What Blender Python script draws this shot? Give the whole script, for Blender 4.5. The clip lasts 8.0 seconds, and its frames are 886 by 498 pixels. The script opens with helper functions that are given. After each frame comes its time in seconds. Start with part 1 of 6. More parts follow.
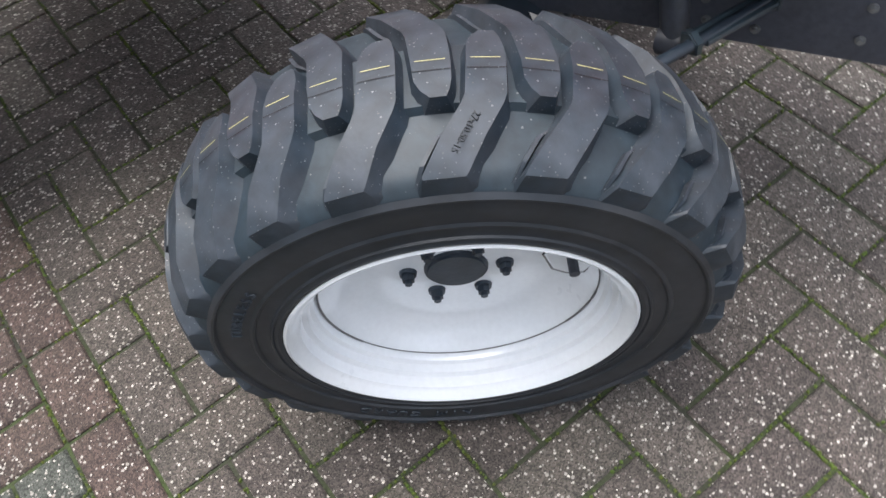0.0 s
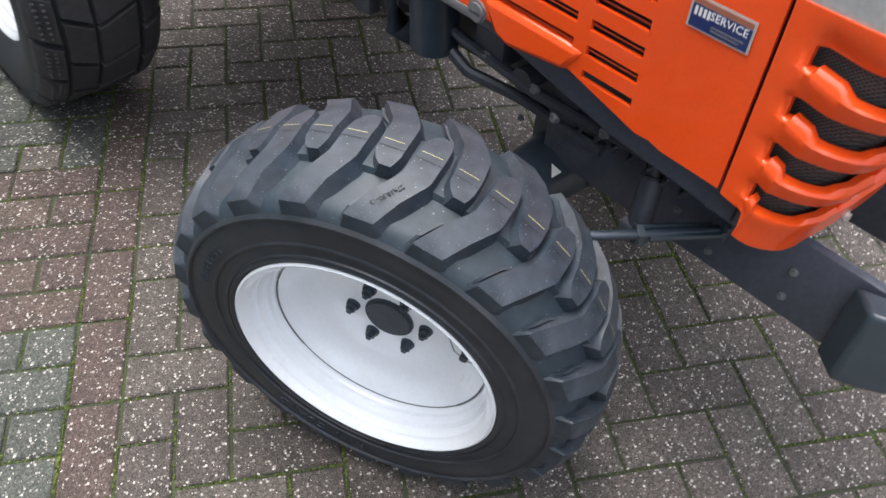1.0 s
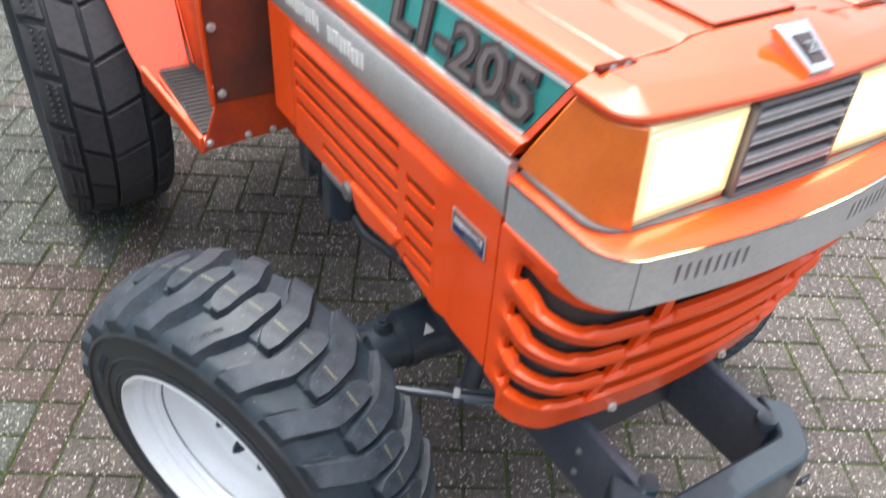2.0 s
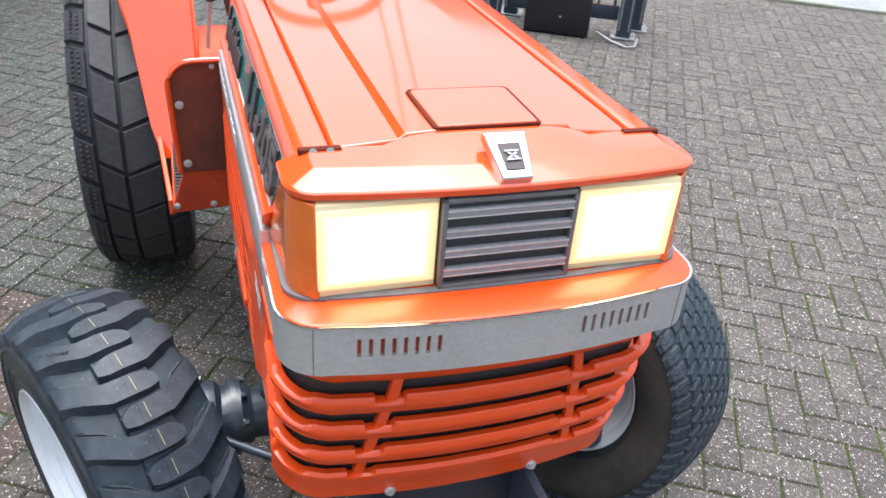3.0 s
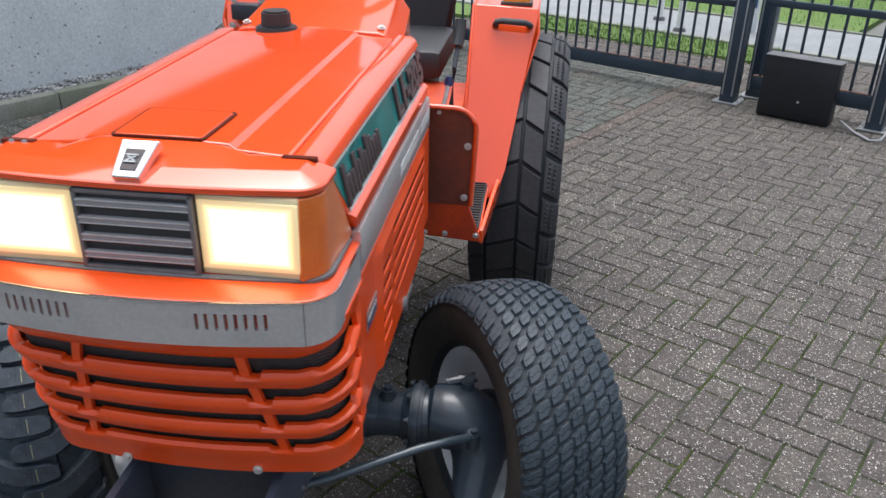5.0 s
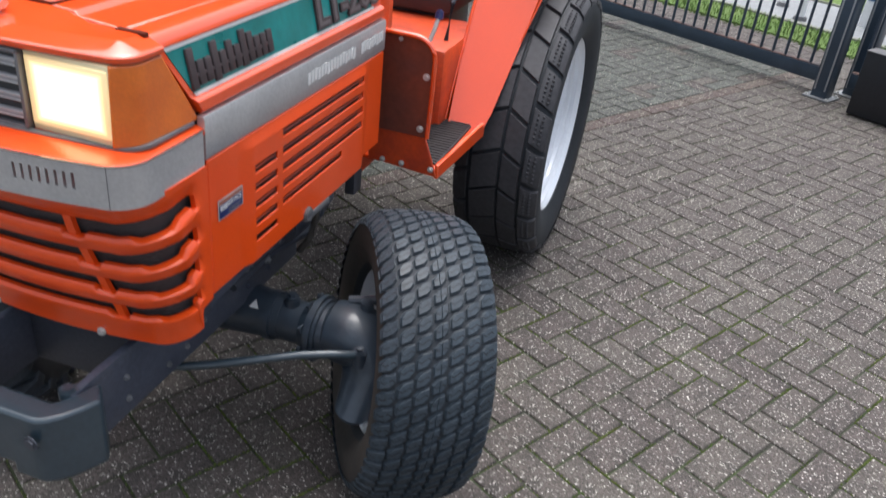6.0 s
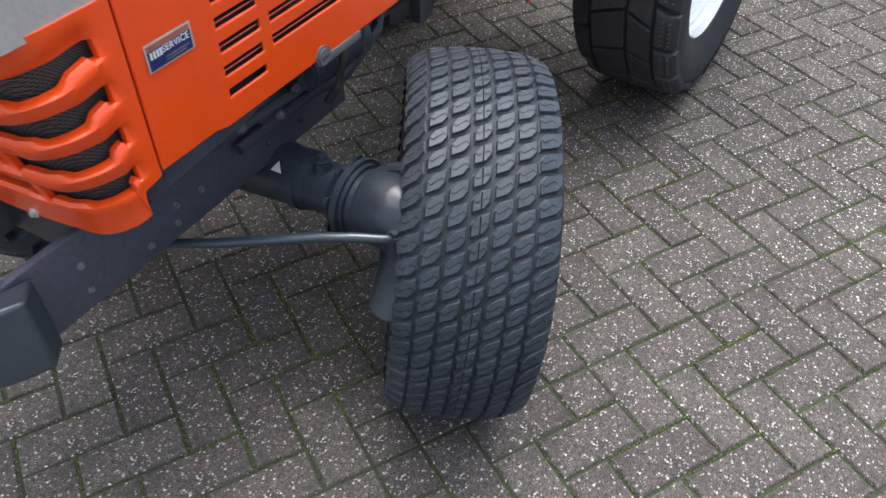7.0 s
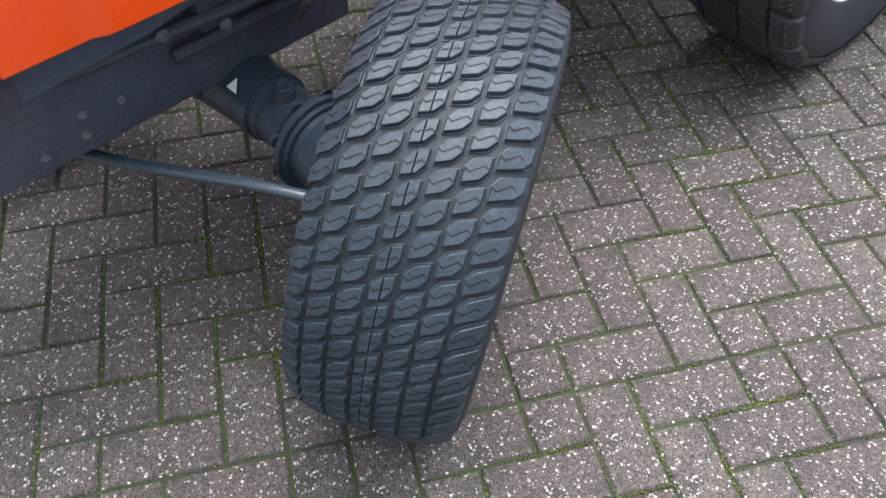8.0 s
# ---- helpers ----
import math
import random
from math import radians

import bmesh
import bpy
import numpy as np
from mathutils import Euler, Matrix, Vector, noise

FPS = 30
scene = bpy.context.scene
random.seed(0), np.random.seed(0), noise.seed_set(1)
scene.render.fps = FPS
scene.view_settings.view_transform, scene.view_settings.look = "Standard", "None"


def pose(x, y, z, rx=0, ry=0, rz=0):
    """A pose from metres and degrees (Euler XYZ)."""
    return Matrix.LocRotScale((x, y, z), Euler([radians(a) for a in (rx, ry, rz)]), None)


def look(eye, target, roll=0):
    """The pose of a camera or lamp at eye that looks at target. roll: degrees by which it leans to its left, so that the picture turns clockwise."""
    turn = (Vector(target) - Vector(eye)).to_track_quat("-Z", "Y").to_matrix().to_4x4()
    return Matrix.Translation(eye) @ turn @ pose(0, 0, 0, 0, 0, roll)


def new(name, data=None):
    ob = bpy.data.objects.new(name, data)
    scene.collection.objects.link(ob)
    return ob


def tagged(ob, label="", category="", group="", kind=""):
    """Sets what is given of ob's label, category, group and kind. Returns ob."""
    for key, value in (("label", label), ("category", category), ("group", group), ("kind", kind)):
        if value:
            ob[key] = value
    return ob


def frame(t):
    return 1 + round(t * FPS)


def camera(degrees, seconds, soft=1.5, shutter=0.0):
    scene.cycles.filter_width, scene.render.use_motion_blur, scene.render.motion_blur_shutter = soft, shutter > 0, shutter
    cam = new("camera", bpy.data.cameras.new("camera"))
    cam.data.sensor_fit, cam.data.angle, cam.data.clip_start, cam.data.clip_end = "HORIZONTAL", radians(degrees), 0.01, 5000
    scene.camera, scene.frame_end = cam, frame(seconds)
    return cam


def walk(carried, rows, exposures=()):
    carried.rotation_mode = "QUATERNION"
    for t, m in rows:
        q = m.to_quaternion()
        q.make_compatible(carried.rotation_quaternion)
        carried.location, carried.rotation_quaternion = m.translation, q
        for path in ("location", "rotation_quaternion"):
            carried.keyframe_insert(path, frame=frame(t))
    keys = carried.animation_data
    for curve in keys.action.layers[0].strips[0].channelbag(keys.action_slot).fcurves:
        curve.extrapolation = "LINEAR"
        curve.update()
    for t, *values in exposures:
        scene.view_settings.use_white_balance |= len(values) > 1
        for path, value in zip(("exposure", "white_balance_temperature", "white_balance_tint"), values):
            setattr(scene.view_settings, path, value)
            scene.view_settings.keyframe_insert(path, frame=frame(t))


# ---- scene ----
cam = camera(58.0, 8.0, shutter=0.25)
PATH = [
    (0, (-1.088, -0.244, 1.284), (-0.140, 0.353, -0.373), -11.6),
    (0.5, (-1.089, -0.382, 1.309), (-0.144, 0.431, -0.255), -5.4),
    (1, (-1.091, -0.597, 1.412), (-0.150, 0.403, -0.043), 3.6),
    (1.5, (-0.977, -0.758, 1.502), (-0.129, 0.394, 0.104), 4.3),
    (1.8, (-0.864, -0.885, 1.546), (-0.064, 0.275, 0.348), 6.3),
    (2, (-0.814, -0.943, 1.614), (0.029, 0.386, 0.379), 4.0),
    (2.2, (-0.707, -1.012, 1.647), (0.126, 0.423, 0.531), 3.3),
    (3.3, (-0.229, -1.273, 1.650), (0.160, 0.414, 0.649), 5.5),
    (3.5, (-0.132, -1.270, 1.678), (0.150, 0.465, 0.723), 5.9),
    (4, (0.079, -1.322, 1.721), (0.117, 0.514, 0.928), 2.9),
    (4.5, (0.354, -1.425, 1.710), (0.235, 0.380, 0.856), 5.2),
    (4.7, (0.453, -1.433, 1.688), (0.282, 0.354, 0.806), 3.4),
    (5.8, (0.964, -1.351, 1.622), (0.537, 0.369, 0.695), 3.7),
    (6, (1.067, -1.352, 1.612), (0.570, 0.313, 0.622), 6.5),
    (6.2, (1.108, -1.315, 1.555), (0.584, 0.162, 0.573), 3.9),
    (6.5, (1.107, -1.149, 1.503), (0.497, 0.259, 0.220), 1.4),
    (6.8, (1.138, -0.941, 1.468), (0.530, 0.271, 0.208), 3.4),
    (7, (1.127, -0.825, 1.447), (0.360, 0.406, 0.071), -0.4),
    (7.5, (1.143, -0.565, 1.392), (0.326, 0.527, -0.071), 3.5),
    (8, (1.157, -0.397, 1.323), (0.260, 0.497, -0.225), 1.7),
]
walk(cam, [(t, look(eye, target, roll)) for t, eye, target, roll in PATH],
     exposures=[(0, 1.56, 6400, 10), (1.0, 1.66, 6400, 10), (1.6, 1.84, 6450, 10), (2.0, 1.84, 6400, 9), (3.3, 1.47, 6000, 8), (4.0, 1.06, 5950, 8), (4.7, 0.92, 6050, 8), (6.0, 1.09, 6200, 10), (7.0, 1.36, 6140, 10), (8.0, 1.67, 6150, 10)])

# ---- light: an overcast sky ----
world = bpy.data.worlds.new("overcast_sky")
scene.world = world
world.use_nodes = True
wn, wl = world.node_tree.nodes, world.node_tree.links
sky = wn.new("ShaderNodeTexSky")
sky.sky_type, sky.sun_disc = "NISHITA", False
sky.sun_elevation, sky.sun_rotation = radians(78), radians(345)
sky.dust_density, sky.air_density = 7.0, 1.0
grey = wn.new("ShaderNodeHueSaturation")
grey.inputs["Saturation"].default_value = 0.5
wl.new(sky.outputs["Color"], grey.inputs["Color"])
wl.new(grey.outputs["Color"], wn["Background"].inputs["Color"])
wn["Background"].inputs["Strength"].default_value = 0.132

sun = new("sun", bpy.data.lights.new("sun", "SUN"))
sun.data.energy, sun.data.angle, sun.data.color = 0.75, radians(80), (0.96, 0.98, 1.0)
sun.matrix_world = look((0, 0, 20), (2.0, -0.8, 9.0))
scene.view_settings.exposure = 1.0

# ---- materials ----
def rgb(c):
    return (c, c, c, 1) if isinstance(c, (int, float)) else (*c, 1)


def surface(name, base, rough=0.6, metal=0.0, second=None, grain=60.0, blotch=4.0, vary=0.25, bump=0.15, coat=0.0,
            coat_rough=0.04, coat_ior=1.75, rough_vary=0.1, specks=None, each="", spec=0.5, grit=0.0):
    """A procedural surface: two colours mixed by blotches, a fine grain that shifts value and relief."""
    m = bpy.data.materials.new(name)
    m.use_nodes = True
    n, k = m.node_tree.nodes, m.node_tree.links
    b = n["Principled BSDF"]
    b.inputs["Metallic"].default_value = metal
    b.inputs["Specular IOR Level"].default_value = spec
    b.inputs["Coat Weight"].default_value = coat
    b.inputs["Coat IOR"].default_value = coat_ior
    b.inputs["Coat Roughness"].default_value = coat_rough
    co = n.new("ShaderNodeTexCoord")
    where = co.outputs["Object"]
    fine, wide = n.new("ShaderNodeTexNoise"), n.new("ShaderNodeTexNoise")
    fine.inputs["Scale"].default_value, fine.inputs["Detail"].default_value = grain, 4
    wide.inputs["Scale"].default_value, wide.inputs["Detail"].default_value = blotch, 5
    if each:
        # every piece takes its own stretch of the pattern and its own tone
        if each == "object":
            src = n.new("ShaderNodeObjectInfo").outputs["Random"]
        else:
            src = n.new("ShaderNodeNewGeometry").outputs["Random Per Island"]
    for t in (fine, wide):
        k.new(where, t.inputs["Vector"])
    mix = n.new("ShaderNodeMixRGB")
    mix.inputs["Color1"].default_value = rgb(base)
    mix.inputs["Color2"].default_value = rgb(second if second is not None else tuple(v * (1 - vary) for v in rgb(base)[:3]))
    ramp = n.new("ShaderNodeMapRange")
    ramp.inputs["From Min"].default_value, ramp.inputs["From Max"].default_value = 0.35, 0.68
    k.new(wide.outputs["Fac"], ramp.inputs["Value"])
    k.new(ramp.outputs["Result"], mix.inputs["Fac"])
    hsv = n.new("ShaderNodeHueSaturation")
    val = n.new("ShaderNodeMapRange")
    val.inputs["From Min"].default_value, val.inputs["From Max"].default_value = 0.25, 0.75
    val.inputs["To Min"].default_value, val.inputs["To Max"].default_value = 1 - vary, 1 + vary
    k.new(fine.outputs["Fac"], val.inputs["Value"])
    out_val = val.outputs["Result"]
    if each:
        own = n.new("ShaderNodeMapRange")
        own.inputs["To Min"].default_value, own.inputs["To Max"].default_value = 0.85, 1.15
        k.new(src, own.inputs["Value"])
        mul = n.new("ShaderNodeMath")
        mul.operation = "MULTIPLY"
        k.new(out_val, mul.inputs[0]), k.new(own.outputs["Result"], mul.inputs[1])
        out_val = mul.outputs[0]
        hue = n.new("ShaderNodeMath")
        hue.operation = "MULTIPLY_ADD"
        k.new(src, hue.inputs[0])
        hue.inputs[1].default_value, hue.inputs[2].default_value = 0.03, 0.485
        k.new(hue.outputs[0], hsv.inputs["Hue"])
    k.new(out_val, hsv.inputs["Value"])
    k.new(mix.outputs["Color"], hsv.inputs["Color"])
    colour = hsv.outputs["Color"]
    height = fine.outputs["Fac"]
    if grit:
        mosaic, tones, grey = n.new("ShaderNodeTexVoronoi"), n.new("ShaderNodeMapRange"), n.new("ShaderNodeMixRGB")
        mosaic.inputs["Scale"].default_value = grit
        k.new(where, mosaic.inputs["Vector"])
        part_of = n.new("ShaderNodeSeparateColor")
        k.new(mosaic.outputs["Color"], part_of.inputs["Color"])
        tones.inputs["To Min"].default_value, tones.inputs["To Max"].default_value = 0.32, 1.68
        k.new(part_of.outputs["Red"], tones.inputs["Value"])
        grey.blend_type = "MULTIPLY"
        grey.inputs["Fac"].default_value = 1.0
        k.new(colour, grey.inputs["Color1"]), k.new(tones.outputs["Result"], grey.inputs["Color2"])
        colour, height = grey.outputs["Color"], mosaic.outputs["Distance"]
    if specks:
        # scattered stones: the cells' centres of a cell pattern, each chosen by its own random value
        tone, scale, share = specks
        cell = n.new("ShaderNodeTexVoronoi")
        cell.inputs["Scale"].default_value = scale
        wob, shift, push = n.new("ShaderNodeTexNoise"), n.new("ShaderNodeVectorMath"), n.new("ShaderNodeVectorMath")
        wob.inputs["Scale"].default_value = scale * 1.7
        k.new(where, wob.inputs["Vector"])
        shift.operation, push.operation = "SCALE", "ADD"
        shift.inputs["Scale"].default_value = 0.55 / scale
        k.new(wob.outputs["Color"], shift.inputs[0])
        k.new(where, push.inputs[0]), k.new(shift.outputs["Vector"], push.inputs[1])
        k.new(push.outputs["Vector"], cell.inputs["Vector"])
        near = n.new("ShaderNodeMath")
        near.operation = "LESS_THAN"
        sep = n.new("ShaderNodeSeparateColor")
        k.new(cell.outputs["Color"], sep.inputs["Color"])
        size = n.new("ShaderNodeMath")
        size.operation = "POWER"
        k.new(sep.outputs["Green"], size.inputs[0])
        size.inputs[1].default_value = 1.7
        small = n.new("ShaderNodeMath")
        small.operation = "MULTIPLY"
        k.new(size.outputs[0], small.inputs[0])
        small.inputs[1].default_value = 0.58
        size = small
        k.new(cell.outputs["Distance"], near.inputs[0]), k.new(size.outputs[0], near.inputs[1])
        pick = n.new("ShaderNodeMath")
        pick.operation = "LESS_THAN"
        k.new(sep.outputs["Red"], pick.inputs[0])
        pick.inputs[1].default_value = share
        both = n.new("ShaderNodeMath")
        both.operation = "MULTIPLY"
        k.new(near.outputs[0], both.inputs[0]), k.new(pick.outputs[0], both.inputs[1])
        over = n.new("ShaderNodeMixRGB")
        shade, paint = n.new("ShaderNodeMapRange"), n.new("ShaderNodeHueSaturation")
        shade.inputs["To Min"].default_value, shade.inputs["To Max"].default_value = 0.35, 1.25
        k.new(sep.outputs["Blue"], shade.inputs["Value"])
        paint.inputs["Color"].default_value = rgb(tone)
        k.new(shade.outputs["Result"], paint.inputs["Value"])
        k.new(paint.outputs["Color"], over.inputs["Color2"])
        k.new(colour, over.inputs["Color1"]), k.new(both.outputs[0], over.inputs["Fac"])
        colour = over.outputs["Color"]
    k.new(colour, b.inputs["Base Color"])
    rv = n.new("ShaderNodeMapRange")
    rv.inputs["To Min"].default_value, rv.inputs["To Max"].default_value = max(0.02, rough - rough_vary), min(1, rough + rough_vary)
    k.new(wide.outputs["Fac"], rv.inputs["Value"])
    k.new(rv.outputs["Result"], b.inputs["Roughness"])
    if bump:
        bp = n.new("ShaderNodeBump")
        bp.inputs["Strength"].default_value, bp.inputs["Distance"].default_value = bump, 0.004
        k.new(height, bp.inputs["Height"])
        k.new(bp.outputs["Normal"], b.inputs["Normal"])
    return m


def lamp_glass(name, colour, strength, edge):
    """A lit lamp lens: bright in the middle of its face and warmer towards its rim."""
    m = bpy.data.materials.new(name)
    m.use_nodes = True
    n, k = m.node_tree.nodes, m.node_tree.links
    b = n["Principled BSDF"]
    b.inputs["Base Color"].default_value = (0.75, 0.66, 0.42, 1)
    b.inputs["Roughness"].default_value = 0.15
    co, grad = n.new("ShaderNodeTexCoord"), n.new("ShaderNodeVectorMath")
    grad.operation = "SUBTRACT"
    k.new(co.outputs["Generated"], grad.inputs[0])
    grad.inputs[1].default_value = (0.5, 0.5, 0.5)
    sep = n.new("ShaderNodeSeparateXYZ")
    k.new(grad.outputs["Vector"], sep.inputs["Vector"])
    most = n.new("ShaderNodeMath")
    most.operation = "MAXIMUM"
    for i, axis in enumerate(("X", "Z")):
        a = n.new("ShaderNodeMath")
        a.operation = "ABSOLUTE"
        k.new(sep.outputs[axis], a.inputs[0])
        k.new(a.outputs[0], most.inputs[i])
    r = n.new("ShaderNodeMapRange")
    r.interpolation_type = "SMOOTHSTEP"
    r.inputs["From Min"].default_value, r.inputs["From Max"].default_value = 0.20, 0.47
    r.inputs["To Min"].default_value, r.inputs["To Max"].default_value = 1.0, 0.0
    k.new(most.outputs[0], r.inputs["Value"])
    mix = n.new("ShaderNodeMixRGB")
    mix.inputs["Color1"].default_value, mix.inputs["Color2"].default_value = rgb(edge), rgb(colour)
    k.new(r.outputs["Result"], mix.inputs["Fac"])
    k.new(mix.outputs["Color"], b.inputs["Emission Color"])
    st = n.new("ShaderNodeMapRange")
    st.inputs["To Min"].default_value, st.inputs["To Max"].default_value = strength * 0.07, strength
    k.new(r.outputs["Result"], st.inputs["Value"])
    k.new(st.outputs["Result"], b.inputs["Emission Strength"])
    return m


ORANGE = surface("orange_paint", (0.86, 0.080, 0.006), 0.4, vary=0.04, second=(0.81, 0.074, 0.005), grain=300, bump=0.006, coat=1.0, coat_rough=0.07, coat_ior=1.9, rough_vary=0.06, spec=0.15)
# Copy of the bonnet's orange, coat weakened to hold back sky reflections
ORANGE_LOW_SHEEN = surface("orange_paint_low_sheen", (0.86, 0.080, 0.006), 0.45, vary=0.04, second=(0.80, 0.073, 0.005), grain=220, blotch=6, bump=0.02, coat=0.5, coat_rough=0.16, rough_vary=0.08, spec=0.2)
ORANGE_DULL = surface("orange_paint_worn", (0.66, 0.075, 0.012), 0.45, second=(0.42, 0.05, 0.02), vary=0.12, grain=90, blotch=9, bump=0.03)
# Stands for the shade inside the bonnet's groove and notch
RECESS_SHADE = surface("painted_recess_shade", (0.10, 0.018, 0.008), 0.85, vary=0.1, spec=0.2)
SILVER = surface("brushed_silver_trim", (0.62, 0.63, 0.64), 0.34, metal=0.62, second=(0.55, 0.56, 0.57), vary=0.09, grain=140, blotch=9, bump=0.03)
CHROME = surface("chrome", (0.75, 0.75, 0.76), 0.12, metal=1.0, vary=0.03, bump=0)
STEEL = surface("zinc_bolt", (0.66, 0.66, 0.64), 0.42, metal=0.6, vary=0.15, bump=0.02)
STEEL_DULL = surface("dull_zinc", (0.30, 0.31, 0.32), 0.45, metal=0.6, vary=0.2, bump=0.05)
BLUEGREY = surface("blue_grey_paint", (0.017, 0.028, 0.043), 0.52, second=(0.026, 0.039, 0.056), vary=0.2, grain=30, bump=0.6, coat=0.28, coat_rough=0.1)
BLUEGREY_LIGHT = surface("worn_blue_grey_paint", (0.034, 0.054, 0.070), 0.38, second=(0.026, 0.042, 0.056), vary=0.12, grain=90, blotch=7, bump=0.04, coat=0.4)
FRAMEPAINT = surface("dark_frame_paint", (0.055, 0.064, 0.090), 0.45, second=(0.072, 0.081, 0.108), vary=0.2, grain=110, bump=0.06, coat=0.15)
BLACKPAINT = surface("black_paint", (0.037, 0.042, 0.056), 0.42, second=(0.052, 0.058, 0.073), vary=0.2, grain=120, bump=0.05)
PLASTIC = surface("dark_grey_plastic", (0.045, 0.046, 0.05), 0.5, vary=0.15, grain=160, bump=0.05)
SLAT = surface("grey_slat_plastic", (0.32, 0.32, 0.33), 0.45, vary=0.15, grain=160, bump=0.04)
VINYL = surface("dark_vinyl", (0.028, 0.030, 0.034), 0.5, second=(0.04, 0.042, 0.046), vary=0.15, grain=200, bump=0.08)
RUBBER_TREAD = surface("worn_tread_rubber", (0.014, 0.026, 0.038), 0.56, second=(0.027, 0.039, 0.049), vary=0.25, grain=60, blotch=12, bump=0.16, rough_vary=0.14, specks=((0.13, 0.14, 0.14), 300, 0.03))
RUBBER = surface("tyre_rubber", (0.017, 0.027, 0.039), 0.55, second=(0.040, 0.048, 0.061), vary=0.34, grain=42, blotch=17, bump=0.2, rough_vary=0.16, specks=((0.12, 0.13, 0.14), 480, 0.10))
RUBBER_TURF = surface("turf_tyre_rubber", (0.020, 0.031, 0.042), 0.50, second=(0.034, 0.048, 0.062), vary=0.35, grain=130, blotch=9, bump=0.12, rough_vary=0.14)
RUBBER_ROAD = surface("dull_road_tyre_rubber", (0.030, 0.031, 0.036), 0.62, second=(0.044, 0.043, 0.047), vary=0.25, grain=60, blotch=7, bump=0.14, rough_vary=0.12)
CUT_SHADE = surface("painted_cut_shade", (0.004, 0.004, 0.005), 0.8, vary=0.1, bump=0)
# Dark tyre rubber; on the turf tyre it also paints groove shade
RUBBER_DARK_AND_SHADE = surface("dark_rubber_and_groove_shade", (0.010, 0.014, 0.019), 0.65, second=(0.017, 0.022, 0.028), vary=0.2, grain=70, blotch=6, bump=0.1)
RUBBER_WALL = surface("sidewall_rubber", (0.014, 0.019, 0.026), 0.44, second=(0.028, 0.031, 0.037), vary=0.3, grain=36, blotch=13, bump=0.10, rough_vary=0.14)
RUBBER_DUSTY = surface("dusty_tyre_rubber", (0.030, 0.027, 0.024), 0.7, second=(0.060, 0.050, 0.042), vary=0.2, grain=50, blotch=8, bump=0.1)
WHITEPAINT = surface("white_rim_paint", (0.82, 0.85, 0.89), 0.3, vary=0.03, second=(0.77, 0.81, 0.86), grain=120, bump=0.01, coat=0.8)
YELLOW = surface("yellow_mark", (0.42, 0.41, 0.20), 0.6, vary=0.2)
AMBER = surface("amber_lens", (0.76, 0.165, 0.010), 0.22, vary=0.08, second=(0.64, 0.125, 0.008), grain=200, blotch=14, bump=0.02, coat=0.6)
AMBER_PALE = surface("amber_marker_lens", (0.75, 0.25, 0.02), 0.25, vary=0.1, grain=160, bump=0.06)
GREYTRIM = surface("grey_gasket", (0.15, 0.15, 0.155), 0.5, vary=0.15)
TEAL = surface("teal_decal", (0.008, 0.17, 0.16), 0.3, second=(0.015, 0.25, 0.24), vary=0.1, blotch=9, bump=0.02, coat=0.4)
WHITELINE = surface("white_decal_line", (0.78, 0.78, 0.76), 0.35, vary=0.05, bump=0.0)
LETTER_FACE = surface("grey_letter_face", (0.13, 0.115, 0.118), 0.4, vary=0.12, bump=0.02)
LETTER = surface("dark_raised_letters", (0.055, 0.040, 0.042), 0.45, vary=0.15, bump=0.03)
STICKER_BLUE = surface("blue_sticker", (0.010, 0.022, 0.12), 0.35, vary=0.12, bump=0.01, coat=0.3)
STICKER_GREY = surface("silver_sticker", (0.46, 0.44, 0.43), 0.4, vary=0.1, bump=0.01)
STICKER_RED = surface("brown_sticker", (0.35, 0.12, 0.07), 0.45, vary=0.12, bump=0.01)
MESHBLACK = surface("black_wire_screen", (0.026, 0.025, 0.025), 0.55, vary=0.5, grain=900, blotch=40, bump=0.5)
SHIELD = surface("brown_plastic_shield", (0.20, 0.052, 0.030), 0.35, second=(0.13, 0.045, 0.035), vary=0.15, grain=60, blotch=9, bump=0.02)
RUBBERMAT = surface("black_rubber_mat", (0.018, 0.018, 0.02), 0.6, vary=0.3, grain=200, bump=0.2)


def wire_cloth(m, step=0.0055):
    """Diamond wires over black: two crossing sets of fine bands along the screen."""
    n, k = m.node_tree.nodes, m.node_tree.links
    co, sep = n.new("ShaderNodeTexCoord"), n.new("ShaderNodeSeparateXYZ")
    k.new(co.outputs["Object"], sep.inputs["Vector"])

    def op(kind, a, b=0.0):
        o = n.new("ShaderNodeMath")
        o.operation = kind
        for i, v in enumerate((a, b)):
            if isinstance(v, (int, float)):
                o.inputs[i].default_value = v
            else:
                k.new(v, o.inputs[i])
        return o.outputs[0]

    run = op("SUBTRACT", op("ABSOLUTE", sep.outputs["X"]), sep.outputs["Y"])
    lines = [op("SINE", op("MULTIPLY", op(kind, run, sep.outputs["Z"]), math.pi * 2 / step)) for kind in ("ADD", "SUBTRACT")]
    wire = op("GREATER_THAN", op("MAXIMUM", *lines), 0.72)
    mix = n.new("ShaderNodeMixRGB")
    mix.inputs["Color1"].default_value, mix.inputs["Color2"].default_value = (0.004, 0.004, 0.004, 1), (0.11, 0.11, 0.115, 1)
    k.new(wire, mix.inputs["Fac"])
    k.new(mix.outputs["Color"], n["Principled BSDF"].inputs["Base Color"])


wire_cloth(MESHBLACK)
LAMP = lamp_glass("lit_headlamp", (1.0, 0.80, 0.44), 3.6, (1.0, 0.66, 0.25))
LAMP_RIM = lamp_glass("lit_headlamp_rim", (1.0, 0.66, 0.22), 0.35, (1.0, 0.6, 0.2))


